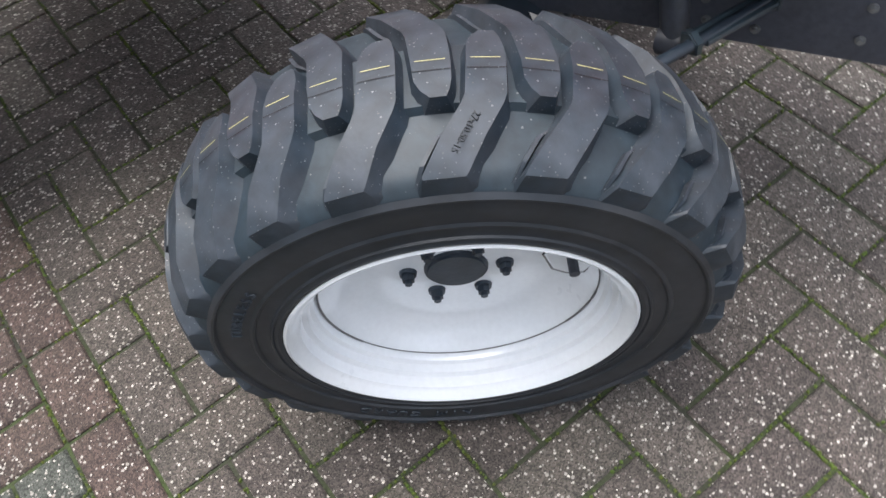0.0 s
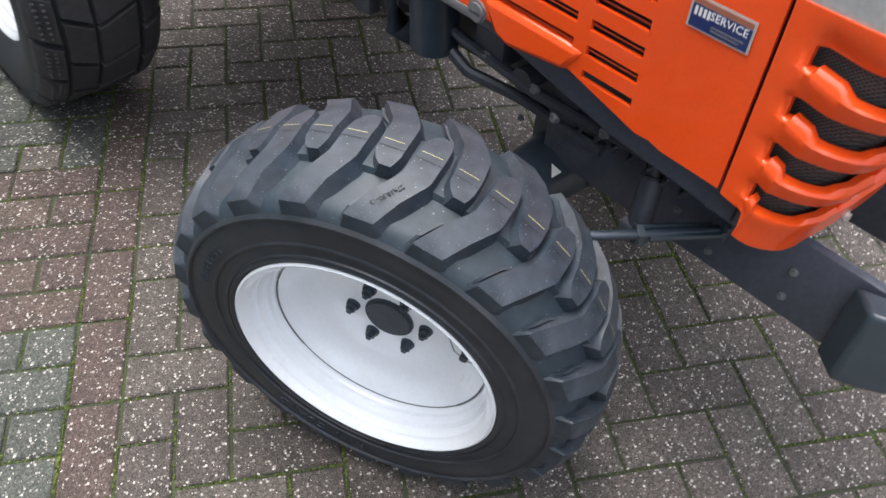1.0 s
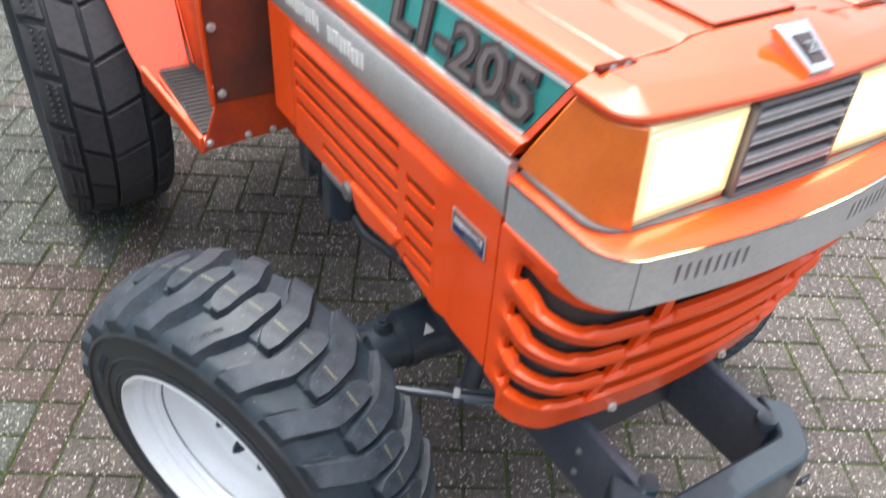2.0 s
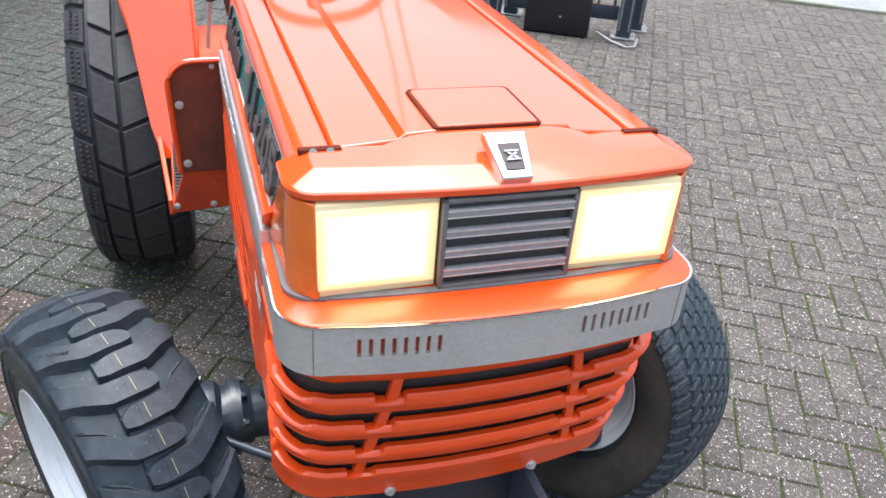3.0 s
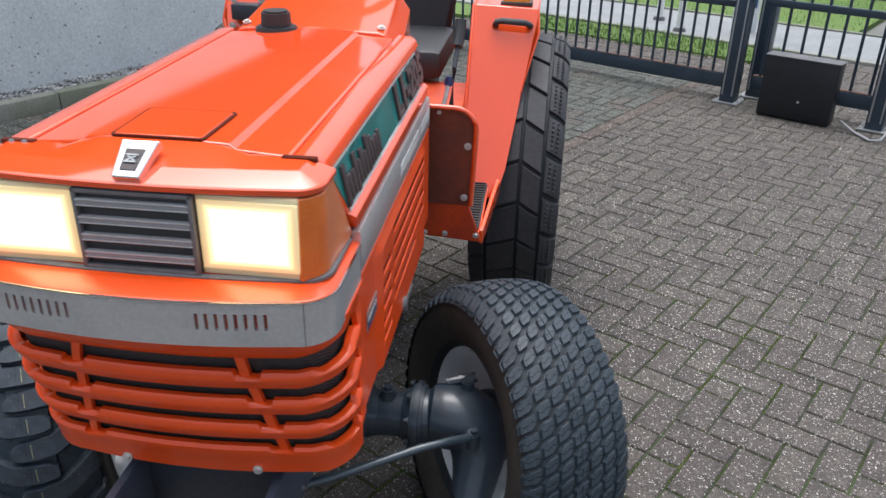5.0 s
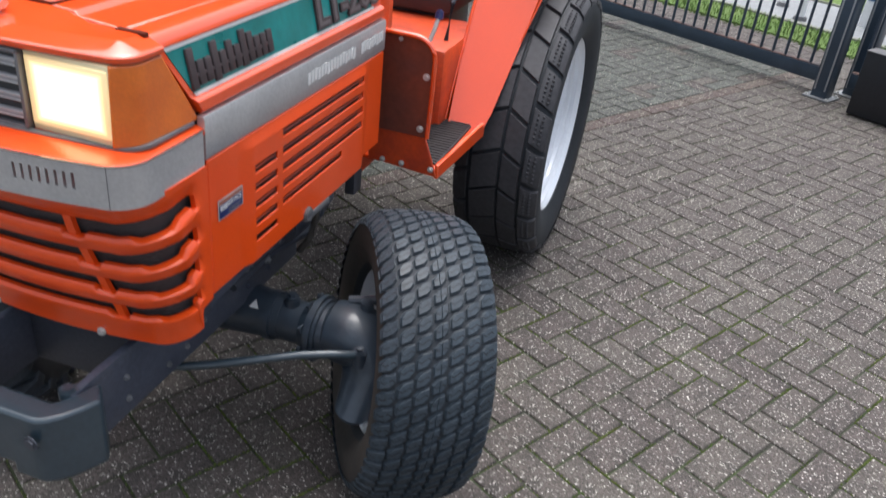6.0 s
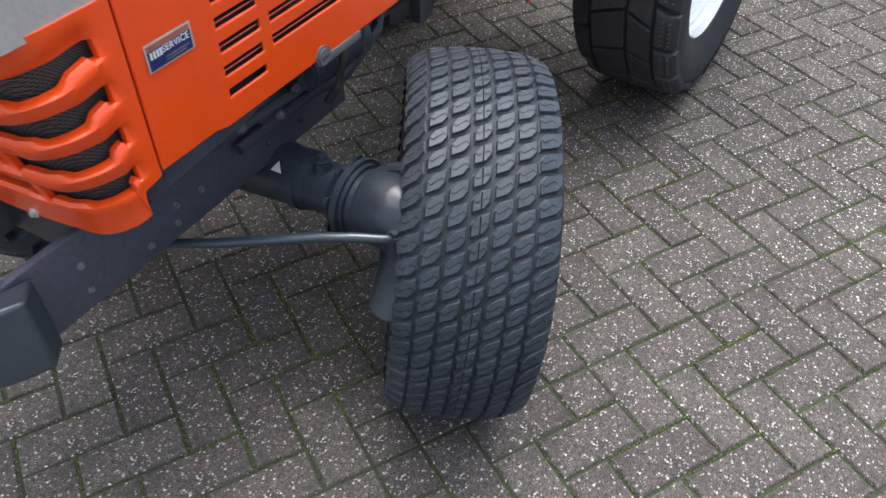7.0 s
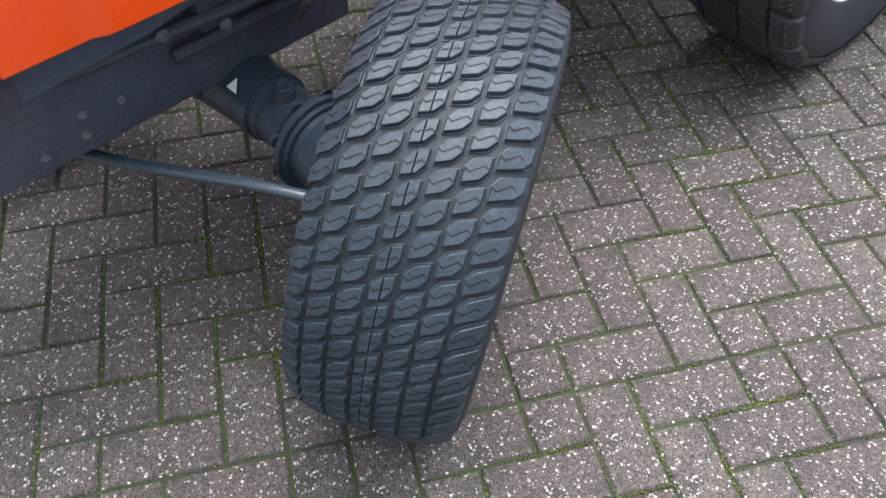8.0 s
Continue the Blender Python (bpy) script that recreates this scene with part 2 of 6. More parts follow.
# ---- building with meshes ----
def thing(name, label, category, group="", kind="", at=None):
    ob = new(name)
    ob.empty_display_size = 0.1
    if at is not None:
        ob.matrix_world = at
    return tagged(ob, label, category, group, kind)


def mesh_of(bm, name, smooth=True):
    bmesh.ops.recalc_face_normals(bm, faces=bm.faces)
    me = bpy.data.meshes.new(name)
    bm.to_mesh(me)
    bm.free()
    if smooth:
        me.shade_smooth()
        me.set_sharp_from_angle(angle=radians(35))
    return me


def part(name, bm, material, parent, label="", soft=0.0, kind=""):
    """Links a bmesh as one mesh object under a thing or a part. soft: the radius of its rounded edges."""
    ob = new(name, mesh_of(bm, name))
    for m in material if isinstance(material, (list, tuple)) else [material]:
        ob.data.materials.append(m)
    ob.parent = parent
    if soft:
        mod = ob.modifiers.new("soft_edges", "BEVEL")
        mod.width, mod.segments, mod.limit_method, mod.angle_limit = soft, 2, "ANGLE", radians(40)
    return tagged(ob, label, kind=kind)


def joined(*bms):
    out = bmesh.new()
    for b in bms:
        add(out, b)
    return out


def add(out, b):
    me = bpy.data.meshes.new("part")
    b.to_mesh(me)
    b.free()
    out.from_mesh(me)
    bpy.data.meshes.remove(me)
    return out


def box(x0, x1, y0, y1, z0, z1, bevel=0.0, at=None, seg=2):
    b = bmesh.new()
    bmesh.ops.create_cube(b, size=1)
    bmesh.ops.transform(b, verts=b.verts, matrix=Matrix.Translation(((x0 + x1) / 2, (y0 + y1) / 2, (z0 + z1) / 2))
                        @ Matrix.Diagonal((x1 - x0, y1 - y0, z1 - z0, 1)))
    if bevel:
        bmesh.ops.bevel(b, geom=b.edges, offset=bevel, segments=seg, affect="EDGES", profile=0.5)
    if at is not None:
        bmesh.ops.transform(b, verts=b.verts, matrix=at)
    return b


def rod(p, q, r, r2=None, seg=16, bevel=0.0):
    """A round bar from p to q."""
    p, q = Vector(p), Vector(q)
    b = bmesh.new()
    bmesh.ops.create_cone(b, cap_ends=True, segments=seg, radius1=r, radius2=r if r2 is None else r2, depth=(q - p).length)
    if bevel:
        bmesh.ops.bevel(b, geom=[e for e in b.edges if any(len(f.verts) > 4 for f in e.link_faces)], offset=bevel, segments=2, affect="EDGES")
    m = (q - p).to_track_quat("Z", "Y").to_matrix().to_4x4()
    m.translation = (p + q) / 2
    bmesh.ops.transform(b, verts=b.verts, matrix=m)
    return b


def tube(points, r, seg=10, flat=1.0):
    """A bar swept along points."""
    b, pts, rings = bmesh.new(), [Vector(p) for p in points], []
    up = Vector((0, 0, 1))
    for i, p in enumerate(pts):
        way = (pts[min(i + 1, len(pts) - 1)] - pts[max(i - 1, 0)]).normalized()
        side = way.cross(up if abs(way.z) < 0.95 else Vector((0, 1, 0))).normalized()
        top = side.cross(way)
        rings.append([b.verts.new(p + r * (math.cos(a) * side + flat * math.sin(a) * top)) for a in [2 * math.pi * j / seg for j in range(seg)]])
    for a, c in zip(rings, rings[1:]):
        for j in range(seg):
            b.faces.new((a[j], a[(j + 1) % seg], c[(j + 1) % seg], c[j]))
    b.faces.new(rings[0]), b.faces.new(rings[-1])
    return b


def lathe(profile, seg=64, closed=False):
    """Turns (along, radius) points round the x axis."""
    b, rings = bmesh.new(), []
    for a, r in profile:
        rings.append([b.verts.new((a, r * math.sin(t), r * math.cos(t))) for t in [2 * math.pi * j / seg for j in range(seg)]])
    for p, q in list(zip(rings, rings[1:])) + ([(rings[-1], rings[0])] if closed else []):
        for j in range(seg):
            b.faces.new((p[j], p[(j + 1) % seg], q[(j + 1) % seg], q[j]))
    if not closed:
        for ring, (a, r) in ((rings[0], profile[0]), (rings[-1], profile[-1])):
            if r < 0.02:
                b.faces.new(ring)
    bmesh.ops.remove_doubles(b, verts=b.verts, dist=1e-6)
    return b


def prism(outline, depth, m=None):
    """A flat outline in x and y, pushed down z by depth and set at the pose m."""
    b = bmesh.new()
    top = [b.verts.new((x, y, 0)) for x, y in outline]
    low = [b.verts.new((x, y, -depth)) for x, y in outline]
    b.faces.new(top), b.faces.new(low[::-1])
    for i in range(len(top)):
        j = (i + 1) % len(top)
        b.faces.new((top[i], low[i], low[j], top[j]))
    if m is not None:
        bmesh.ops.transform(b, verts=b.verts, matrix=m)
    return b


def sweep(sections, closed=True, caps=True):
    """Skins rings of points, one after another."""
    b = bmesh.new()
    rings = [[b.verts.new(p) for p in s] for s in sections]
    n = len(rings[0])
    for p, q in zip(rings, rings[1:]):
        for j in range(n if closed else n - 1):
            b.faces.new((p[j], p[(j + 1) % n], q[(j + 1) % n], q[j]))
    if caps and closed:
        b.faces.new(rings[0][::-1]), b.faces.new(rings[-1])
    return b


def pierced(us, vs, hole, place, thick):
    """A plate over a grid of u and v with cells left open where hole(u, v) says so. place(u, v, depth) gives its points."""
    b, made = bmesh.new(), {}

    def at(i, j, k):
        if (i, j, k) not in made:
            made[i, j, k] = b.verts.new(place(us[i], vs[j], thick * k))
        return made[i, j, k]

    full = {(i, j) for i in range(len(us) - 1) for j in range(len(vs) - 1)
            if not hole((us[i] + us[i + 1]) / 2, (vs[j] + vs[j + 1]) / 2)}
    for i, j in full:
        ring = ((i, j), (i + 1, j), (i + 1, j + 1), (i, j + 1))
        b.faces.new([at(*c, 0) for c in ring])
        b.faces.new([at(*c, 1) for c in ring[::-1]])
        for (c, d), (di, dj) in zip(zip(ring, ring[1:] + ring[:1]), ((0, -1), (1, 0), (0, 1), (-1, 0))):
            if (i + di, j + dj) not in full:
                b.faces.new((at(*c, 0), at(*c, 1), at(*d, 1), at(*d, 0)))
    return b


def words(text, size, m, depth=0.002, width=None, shear=0.0, bold=0.0):
    """Raised lettering, centred at the pose m and facing its z; width: squeezed or stretched to that."""
    cu = bpy.data.curves.new("lettering", "FONT")
    cu.body, cu.size, cu.extrude, cu.align_x, cu.align_y, cu.shear = text, size, depth, "CENTER", "CENTER", shear
    cu.resolution_u, cu.offset = 2, bold
    ob = bpy.data.objects.new("lettering", cu)
    me = bpy.data.meshes.new_from_object(ob)
    b = bmesh.new()
    b.from_mesh(me)
    bpy.data.objects.remove(ob), bpy.data.curves.remove(cu), bpy.data.meshes.remove(me)
    if width:
        xs = [v.co.x for v in b.verts]
        bmesh.ops.transform(b, verts=b.verts, matrix=Matrix.Diagonal((width / (max(xs) - min(xs)), 1, 1, 1)))
    bmesh.ops.transform(b, verts=b.verts, matrix=m)
    return b


def frame_at(origin, right, up):
    """A pose with its x along right and its y along up."""
    x, y = Vector(right).normalized(), Vector(up).normalized()
    z = x.cross(y).normalized()
    y = z.cross(x)
    m = Matrix((x, y, z)).transposed().to_4x4()
    m.translation = origin
    return m


def pieces(b):
    """The separate solids of a mesh, each as a mesh of its own."""
    b.verts.index_update(), b.faces.index_update()
    bmesh.ops.remove_doubles(b, verts=b.verts, dist=1e-6)
    b.verts.index_update(), b.faces.index_update()
    out, left = [], set(b.verts)
    while left:
        todo, found = [next(iter(left))], set()
        while todo:
            v = todo.pop()
            if v in found:
                continue
            found.add(v)
            todo += [e.other_vert(v) for e in v.link_edges]
        left -= found
        one, made = bmesh.new(), {}
        for v in sorted(found, key=lambda v: v.index):
            made[v] = one.verts.new(v.co)
        for f in sorted({f for v in found for f in v.link_faces}, key=lambda f: f.index):
            one.faces.new([made[v] for v in f.verts])
        out.append(one)
    b.free()
    return sorted(out, key=lambda o: min(v.co.y for v in o.verts))


def hexagon_bolt(at, way, r=0.011, h=0.009):
    """A bolt head with its washer, at a place and looking along way."""
    p, w = Vector(at), Vector(way).normalized()
    return joined(rod(p, p + w * 0.003, r * 1.45, seg=20), rod(p, p + w * (0.003 + h), r, r * 0.93, seg=6))

# ---- the yard: its own axes run along the house wall (a) and along the fence (b) ----
YARD = radians(60.2)
ALONG, ACROSS = Vector((math.cos(YARD), math.sin(YARD), 0)), Vector((math.sin(YARD), -math.cos(YARD), 0))
ORIGIN, W = Vector((0.579, 0.564, 0)), 0.107


def yard(a, b, z=0.0):
    """A place in metres along the wall and along the fence."""
    return ALONG * a + ACROSS * (b - 0.15) + Vector((0, 0, z))


def yard_pose(a, b, z=0.0):
    """x along the fence, y along the wall."""
    m = Matrix((ACROSS, ALONG, Vector((0, 0, 1)))).transposed().to_4x4()
    m.translation = yard(a, b, z)
    return m


MOSS = surface("mossy_joint_sand", (0.032, 0.033, 0.024), 0.95, second=(0.040, 0.060, 0.017), vary=0.45, grain=160, blotch=4.5, bump=0.9)
SOIL = surface("far_paving", (0.14, 0.135, 0.12), 0.9, second=(0.11, 0.115, 0.095), vary=0.2, grain=20, blotch=0.8, bump=0.3)
# Red, green and dark tones are lowered to paint shade near the house
STONES = {"brown": dict(base=(0.0857, 0.0719, 0.0638), second=(0.0598, 0.0517, 0.0469)), "red": dict(base=(0.0840, 0.0598, 0.0501), second=(0.0582, 0.0436, 0.0372)),
          "green": dict(base=(0.0696, 0.0744, 0.0647), second=(0.0501, 0.0557, 0.0485)),
          "dark": dict(base=(0.0808, 0.0687, 0.0598), second=(0.0566, 0.0493, 0.0436))}
PAVING = {(c, e): surface(f"{c}_concrete_brick", rough=0.82, vary=0.25, grain=90, blotch=13, bump=0.5, each=e,
                          specks=((0.54, 0.51, 0.46), 170, 0.60), grit=400, **s) for c, s in STONES.items() for e in ("object", "island")}

ground = new("ground", mesh_of(box(-400, 400, -400, 400, -1.0, -0.03), "ground"))
ground.data.materials.append(SOIL)
tagged(ground, "worn grey-brown paved ground reaching away to the horizon", "ground", kind="structure")
bm = bmesh.new()
bmesh.ops.create_grid(bm, x_segments=1, y_segments=1, size=1)
bmesh.ops.transform(bm, verts=bm.verts, matrix=yard_pose(-0.2, 4.0, -0.0065) @ Matrix.Diagonal((8.05, 7.4, 1, 1)))
pavement = new("pavement", mesh_of(bm, "pavement"))
pavement.data.materials.append(MOSS)
tagged(pavement, "yard of brown concrete bricks laid in herringbone with mossy joints", "pavement", kind="structure")


def brick_mesh(long, wide, name):
    """One paving brick, its long side along x, with chamfered top edges; its top lies at z = 0."""
    b, g, c = bmesh.new(), 0.0040, 0.0035
    rings = []
    for inset, z in ((g, -0.02), (g, -c), (g + c, 0.0)):
        x, y = long / 2 - inset, wide / 2 - inset
        rings.append([b.verts.new(p) for p in ((-x, -y, z), (x, -y, z), (x, y, z), (-x, y, z))])
    for p, q in zip(rings, rings[1:]):
        for j in range(4):
            b.faces.new((p[j], p[(j + 1) % 4], q[(j + 1) % 4], q[j]))
    b.faces.new(rings[-1])
    return mesh_of(b, name, smooth=False)


# fields of herringbone: their reach along the wall and along the fence, in brick widths, and their stone
FIELDS = ((-68, 60, 3, 95, "brown"), (-68, 60, -12, 3, "mixed"), (-1, 46, -41, -13, "green"), (46, 53, -41, -12, "brown"))


def laid():
    """All bricks as (a, b, long way, length, colour) in brick widths from ORIGIN: centres and the axis that they lie along."""
    out = []
    for i in range(-120, 140):
        for j in range(-45, 45):
            a, b = i - 2 * j, i + 2 * j
            for a0, a1, b0, b1, way in ((a, a + 1, b, b + 2, "b"), (a + 1, a + 3, b, b + 1, "a")):
                for fa0, fa1, fb0, fb1, colour in FIELDS:
                    p0, p1, q0, q1 = max(a0, fa0), min(a1, fa1), max(b0, fb0), min(b1, fb1)
                    if p1 - p0 > 0.5 and q1 - q0 > 0.5:
                        n = max(p1 - p0, q1 - q0)
                        mid = (q0 + q1) / 2
                        # Dark bricks thicken towards the house, shade put into their colour
                        if colour == "mixed":
                            stone = "dark" if (mid + 12) / 12 + ((i * 5 + j * 3) % 7 - 3) * 0.08 < 0.5 else "brown"
                        else:
                            stone = colour if colour == "brown" or (i * 7 + j * 3) % 9 else "dark"
                        out.append(((p0 + p1) / 2, mid, way, n, stone))
    for n in range(-35, 23):
        out.append((2 * n + 1.0, -12.5, "a", 2, "red"))
    for r in range(-60, -1):
        stone = "red" if r >= -6 else "green"
        for n in range(14):
            out.append((r + 0.5, -14 - 2 * n - (r % 2), "b", 2, stone))
        if r % 2:
            out.append((r + 0.5, -13.5, "b", 1, stone))
    return out


rnd = random.Random(4)
shapes = {(n, c): brick_mesh(n * W, W, "brick") for n in (1, 2) for c in STONES}
for (n, c), me in shapes.items():
    me.materials.append(PAVING[c, "object"])
bricks = []
for ca, cb, way, n, colour in laid():
    p = ORIGIN + ALONG * (ca * W) + ACROSS * (cb * W)
    turn = YARD if way == "a" else YARD - math.pi / 2
    m = (Matrix.Translation((p.x, p.y, rnd.uniform(-0.0022, 0.0008))) @ Matrix.Rotation(turn + rnd.gauss(0, 0.006), 4, "Z")
         @ Matrix.Rotation(rnd.gauss(0, 0.006), 4, "X") @ Matrix.Rotation(rnd.gauss(0, 0.004), 4, "Y"))
    bricks.append((min((p - Vector(q)).length for q in ((-0.75, 0.1, 0), (0.9, 0.0, 0), (0.1, -0.45, 0))), n, colour, m))
bricks.sort(key=lambda k: k[0])
BRICK_OBJECTS = bricks[:300]
for colour in STONES:
    verts, faces = [], []
    for far, n, c, m in bricks[300:]:
        if c == colour:
            me = shapes[n, c]
            base = len(verts)
            verts += [m @ v.co for v in me.vertices]
            faces += [[base + i for i in f.vertices] for f in me.polygons]
    me = bpy.data.meshes.new("paving_bricks")
    me.from_pydata(verts, [], faces)
    me.materials.append(PAVING[colour, "island"])
    ob = new("paving_bricks", me)
    ob.parent = pavement
    tagged(ob, kind="stuff")

# moss in the joints: low clumps, thick in some stretches and missing in others
TUFT = surface("yellow_green_moss", (0.060, 0.098, 0.016), 0.95, second=(0.100, 0.125, 0.022), vary=0.4, grain=300, blotch=9, bump=0.6, each="island")
g, verts, faces = random.Random(21), [], []
for far, n, c, m in bricks:
    if far > 1.75:
        break
    hx, hy = n * W / 2, W / 2
    for p, q in (((-hx, hy), (hx, hy)), ((hx, -hy), (hx, hy))):
        steps = int(math.hypot(q[0] - p[0], q[1] - p[1]) / 0.0065)
        for k in range(steps):
            f = (k + g.random()) / steps
            at = m @ Vector((p[0] + (q[0] - p[0]) * f, p[1] + (q[1] - p[1]) * f, 0.0))
            lush = noise.noise(at * 2.3) + 0.55 * noise.noise(at * 9.0) + 0.10
            if g.random() > 0.25 + lush * 1.5:
                continue
            size = g.uniform(0.0022, 0.0046) * (0.8 + 0.5 * max(0.0, lush))
            x, y, base, turn = at.x + g.gauss(0, 0.0016), at.y + g.gauss(0, 0.0016), len(verts), g.uniform(0, 6.28)
            verts += [(x + size * (0.7 + 0.5 * g.random()) * math.cos(turn + 1.257 * i), y + size * (0.7 + 0.5 * g.random()) * math.sin(turn + 1.257 * i), -0.0052) for i in range(5)]
            verts += [(x + size * 0.5 * math.cos(turn + 1.257 * i), y + size * 0.5 * math.sin(turn + 1.257 * i), -0.0022 + 0.3 * size) for i in range(5)]
            faces += [(base + i, base + (i + 1) % 5, base + 5 + (i + 1) % 5, base + 5 + i) for i in range(5)] + [tuple(base + 5 + i for i in range(5))]
me = bpy.data.meshes.new("moss")
me.from_pydata(verts, [], faces)
me.materials.append(TUFT)
moss = new("moss", me)
moss.parent = pavement
tagged(moss, kind="stuff")

# ---- the house wall with its kerb and gravel strip ----
ROUGHCAST = surface("grey_roughcast", (0.80, 0.845, 0.86), 0.9, second=(0.73, 0.775, 0.79), vary=0.16, grain=48, blotch=3, bump=0.6, specks=((0.42, 0.45, 0.47), 60, 0.07))
PEBBLE = surface("gravel_bed", (0.12, 0.12, 0.115), 0.9, second=(0.08, 0.085, 0.08), vary=0.35, grain=60, blotch=10, bump=1.0)
STONE = surface("grey_pebbles", (0.40, 0.40, 0.39), 0.75, second=(0.16, 0.165, 0.17), vary=0.3, grain=30, blotch=9, bump=0.2, each="island")
CONCRETE = surface("mossy_concrete_kerb", (0.24, 0.24, 0.215), 0.9, second=(0.15, 0.165, 0.115), vary=0.2, grain=60, blotch=3, bump=0.4)
GALV = surface("galvanised_strip", (0.42, 0.43, 0.44), 0.45, metal=0.6, vary=0.12)
FLAT = yard_pose(0, 0)
BROWNBOARD = surface("dark_brown_boarding", (0.030, 0.022, 0.018), 0.7, second=(0.045, 0.034, 0.026), vary=0.25, grain=30, blotch=3, bump=0.2)
wall = new("wall_house", mesh_of(box(-4.9, -4.42, -9.0, 5.3, 0.02, 2.5, 0.01, FLAT), "wall_house"))
wall.data.materials.append(ROUGHCAST)
tagged(wall, "light grey roughcast house wall beside the yard", "wall", kind="structure")
part("corner_trim", box(-4.43, -4.405, 5.22, 5.31, 0.06, 2.49, 0.003, FLAT), GALV, wall, "pale corner bead")
part("upper_cladding", box(-5.2, -4.40, -9.0, 5.42, 2.504, 7.0, 0.01, FLAT), BROWNBOARD, wall, "dark brown boarded upper storey")
kerb = thing("kerb", "mossy concrete kerb stones along the house wall", "kerb", kind="structure")
for n in range(15):
    part("kerb_stone", box(-4.13, -4.03, -9.3 + n * 1.0, -9.3 + n * 1.0 + 0.995, -0.1, 0.11, 0.012, FLAT), CONCRETE, kerb)
gravel = new("gravel_strip", mesh_of(box(-4.42, -4.13, -9.0, 5.3, -0.1, 0.072, 0, FLAT), "gravel_strip"))
gravel.data.materials.append(PEBBLE)
tagged(gravel, "grey gravel strip between kerb and wall", "gravel", kind="structure")
g = random.Random(31)
verts, faces = [], []
for k in range(4200):
    a, b, r = g.uniform(-4.405, -4.145), g.uniform(-2.5, 5.25), g.uniform(0.010, 0.024)
    z, turn, first = 0.072 + g.uniform(-0.002, 0.55) * r, g.uniform(0, 6.3), len(verts)
    for u, v, w in ((1, 0, 0), (0.2, 0.8, 0.1), (-0.9, 0.2, 0), (-0.1, -0.75, 0.05), (0.25, 0.1, 0.62), (-0.35, 0.05, 0.55), (0, 0, -0.6)):
        c, d = math.cos(turn), math.sin(turn)
        e = g.uniform(0.8, 1.15) * r
        verts.append(FLAT @ Vector((a + (u * c - v * d) * e, b + (u * d + v * c) * e, z + w * e)))
    faces += [tuple(first + q for q in f) for f in ((0, 1, 4), (1, 5, 4), (1, 2, 5), (2, 3, 5), (3, 4, 5), (3, 0, 4), (1, 0, 6), (2, 1, 6), (3, 2, 6), (0, 3, 6))]
me = bpy.data.meshes.new("pebbles")
me.from_pydata(verts, [], faces)
me.shade_smooth()
me.materials.append(STONE)
stones = new("pebbles", me)
stones.parent = gravel
tagged(stones, "mixed grey pebbles", kind="stuff")

# ---- the fence and the sliding gate ----
GATE = surface("blue_black_gate_paint", (0.020, 0.036, 0.058), 0.4, second=(0.032, 0.052, 0.076), vary=0.15, grain=60, bump=0.05, coat=0.2)
RUST = surface("rusty_steel", (0.10, 0.050, 0.035), 0.8, second=(0.05, 0.045, 0.05), vary=0.3, grain=60, blotch=8, bump=0.2)
BOXBLACK = surface("black_cabinet", (0.012, 0.013, 0.017), 0.45, vary=0.2, grain=40, bump=0.05)


def picket(at, height, r=0.011):
    return joined(rod(at, at + Vector((0, 0, height)), r, seg=8), rod(at + Vector((0, 0, height)), at + Vector((0, 0, height + 0.012)), r, 0.002, seg=8))


def gate_post(name, at, height, label):
    post = thing(name, label, "gate post", at=Matrix.Translation(at) @ Matrix.Rotation(YARD - math.pi / 2, 4, "Z"))
    part("post_body", box(-0.055, 0.055, -0.055, 0.055, 0, height, 0.006), GATE, post)
    part("cap", box(-0.062, 0.062, -0.062, 0.062, height - 0.05, height + 0.02, 0.012), GATE, post)
    for x in (-0.042, 0.031):
        part("guide_strip", box(x, x + 0.011, -0.0605, -0.054, 0.06, height - 0.06, 0.001), GALV, post, "galvanised guide strip")
    part("foot_plate", box(-0.095, 0.095, -0.095, 0.095, 0.0, 0.012, 0.003), STEEL_DULL, post, "galvanised foot plate")
    for x, y in ((-0.075, -0.075), (0.075, -0.075), (0.075, 0.075), (-0.075, 0.075)):
        part("bolt", hexagon_bolt((x, y, 0.012), (0, 0, 1)), STEEL, post)
    return post


FA = 5.05
gate_post("gate_post", yard(FA, -0.56), 0.93, "dark blue-grey steel gate post with galvanised strips")
gate_post("gate_post", yard(FA, 0.46), 0.93, "dark blue-grey steel gate post at the open end of the fence")
gate_post("gate_post", yard(FA + 0.28, -0.46), 0.93, "dark blue-grey steel gate post behind the gate")
gate_post("gate_post", yard(FA + 0.28, 0.54), 0.80, "dark blue-grey steel stop post behind the gate")


def rail_panel(name, b0, b1, label, top, low, step, tip):
    fence = thing(name, label, "fence", at=yard_pose(FA + 0.1, 0))
    part("top_rail", box(b0, b1, -0.02, 0.02, top - 0.05, top, 0.004), GATE, fence)
    part("bottom_rail", box(b0, b1, -0.03, 0.03, low, low + 0.10, 0.004), GATE, fence)
    part("rail_cap", box(b0, b1, -0.026, 0.026, low + 0.102, low + 0.108, 0.001), RUST, fence, "rusty top of the lower rail")
    n = int((b1 - b0 - 0.06) / step)
    for i in range(n + 1):
        part("picket", picket(Vector((b0 + 0.05 + i * step, 0.0, low + 0.08)), tip - low - 0.08), GATE, fence)
    return fence


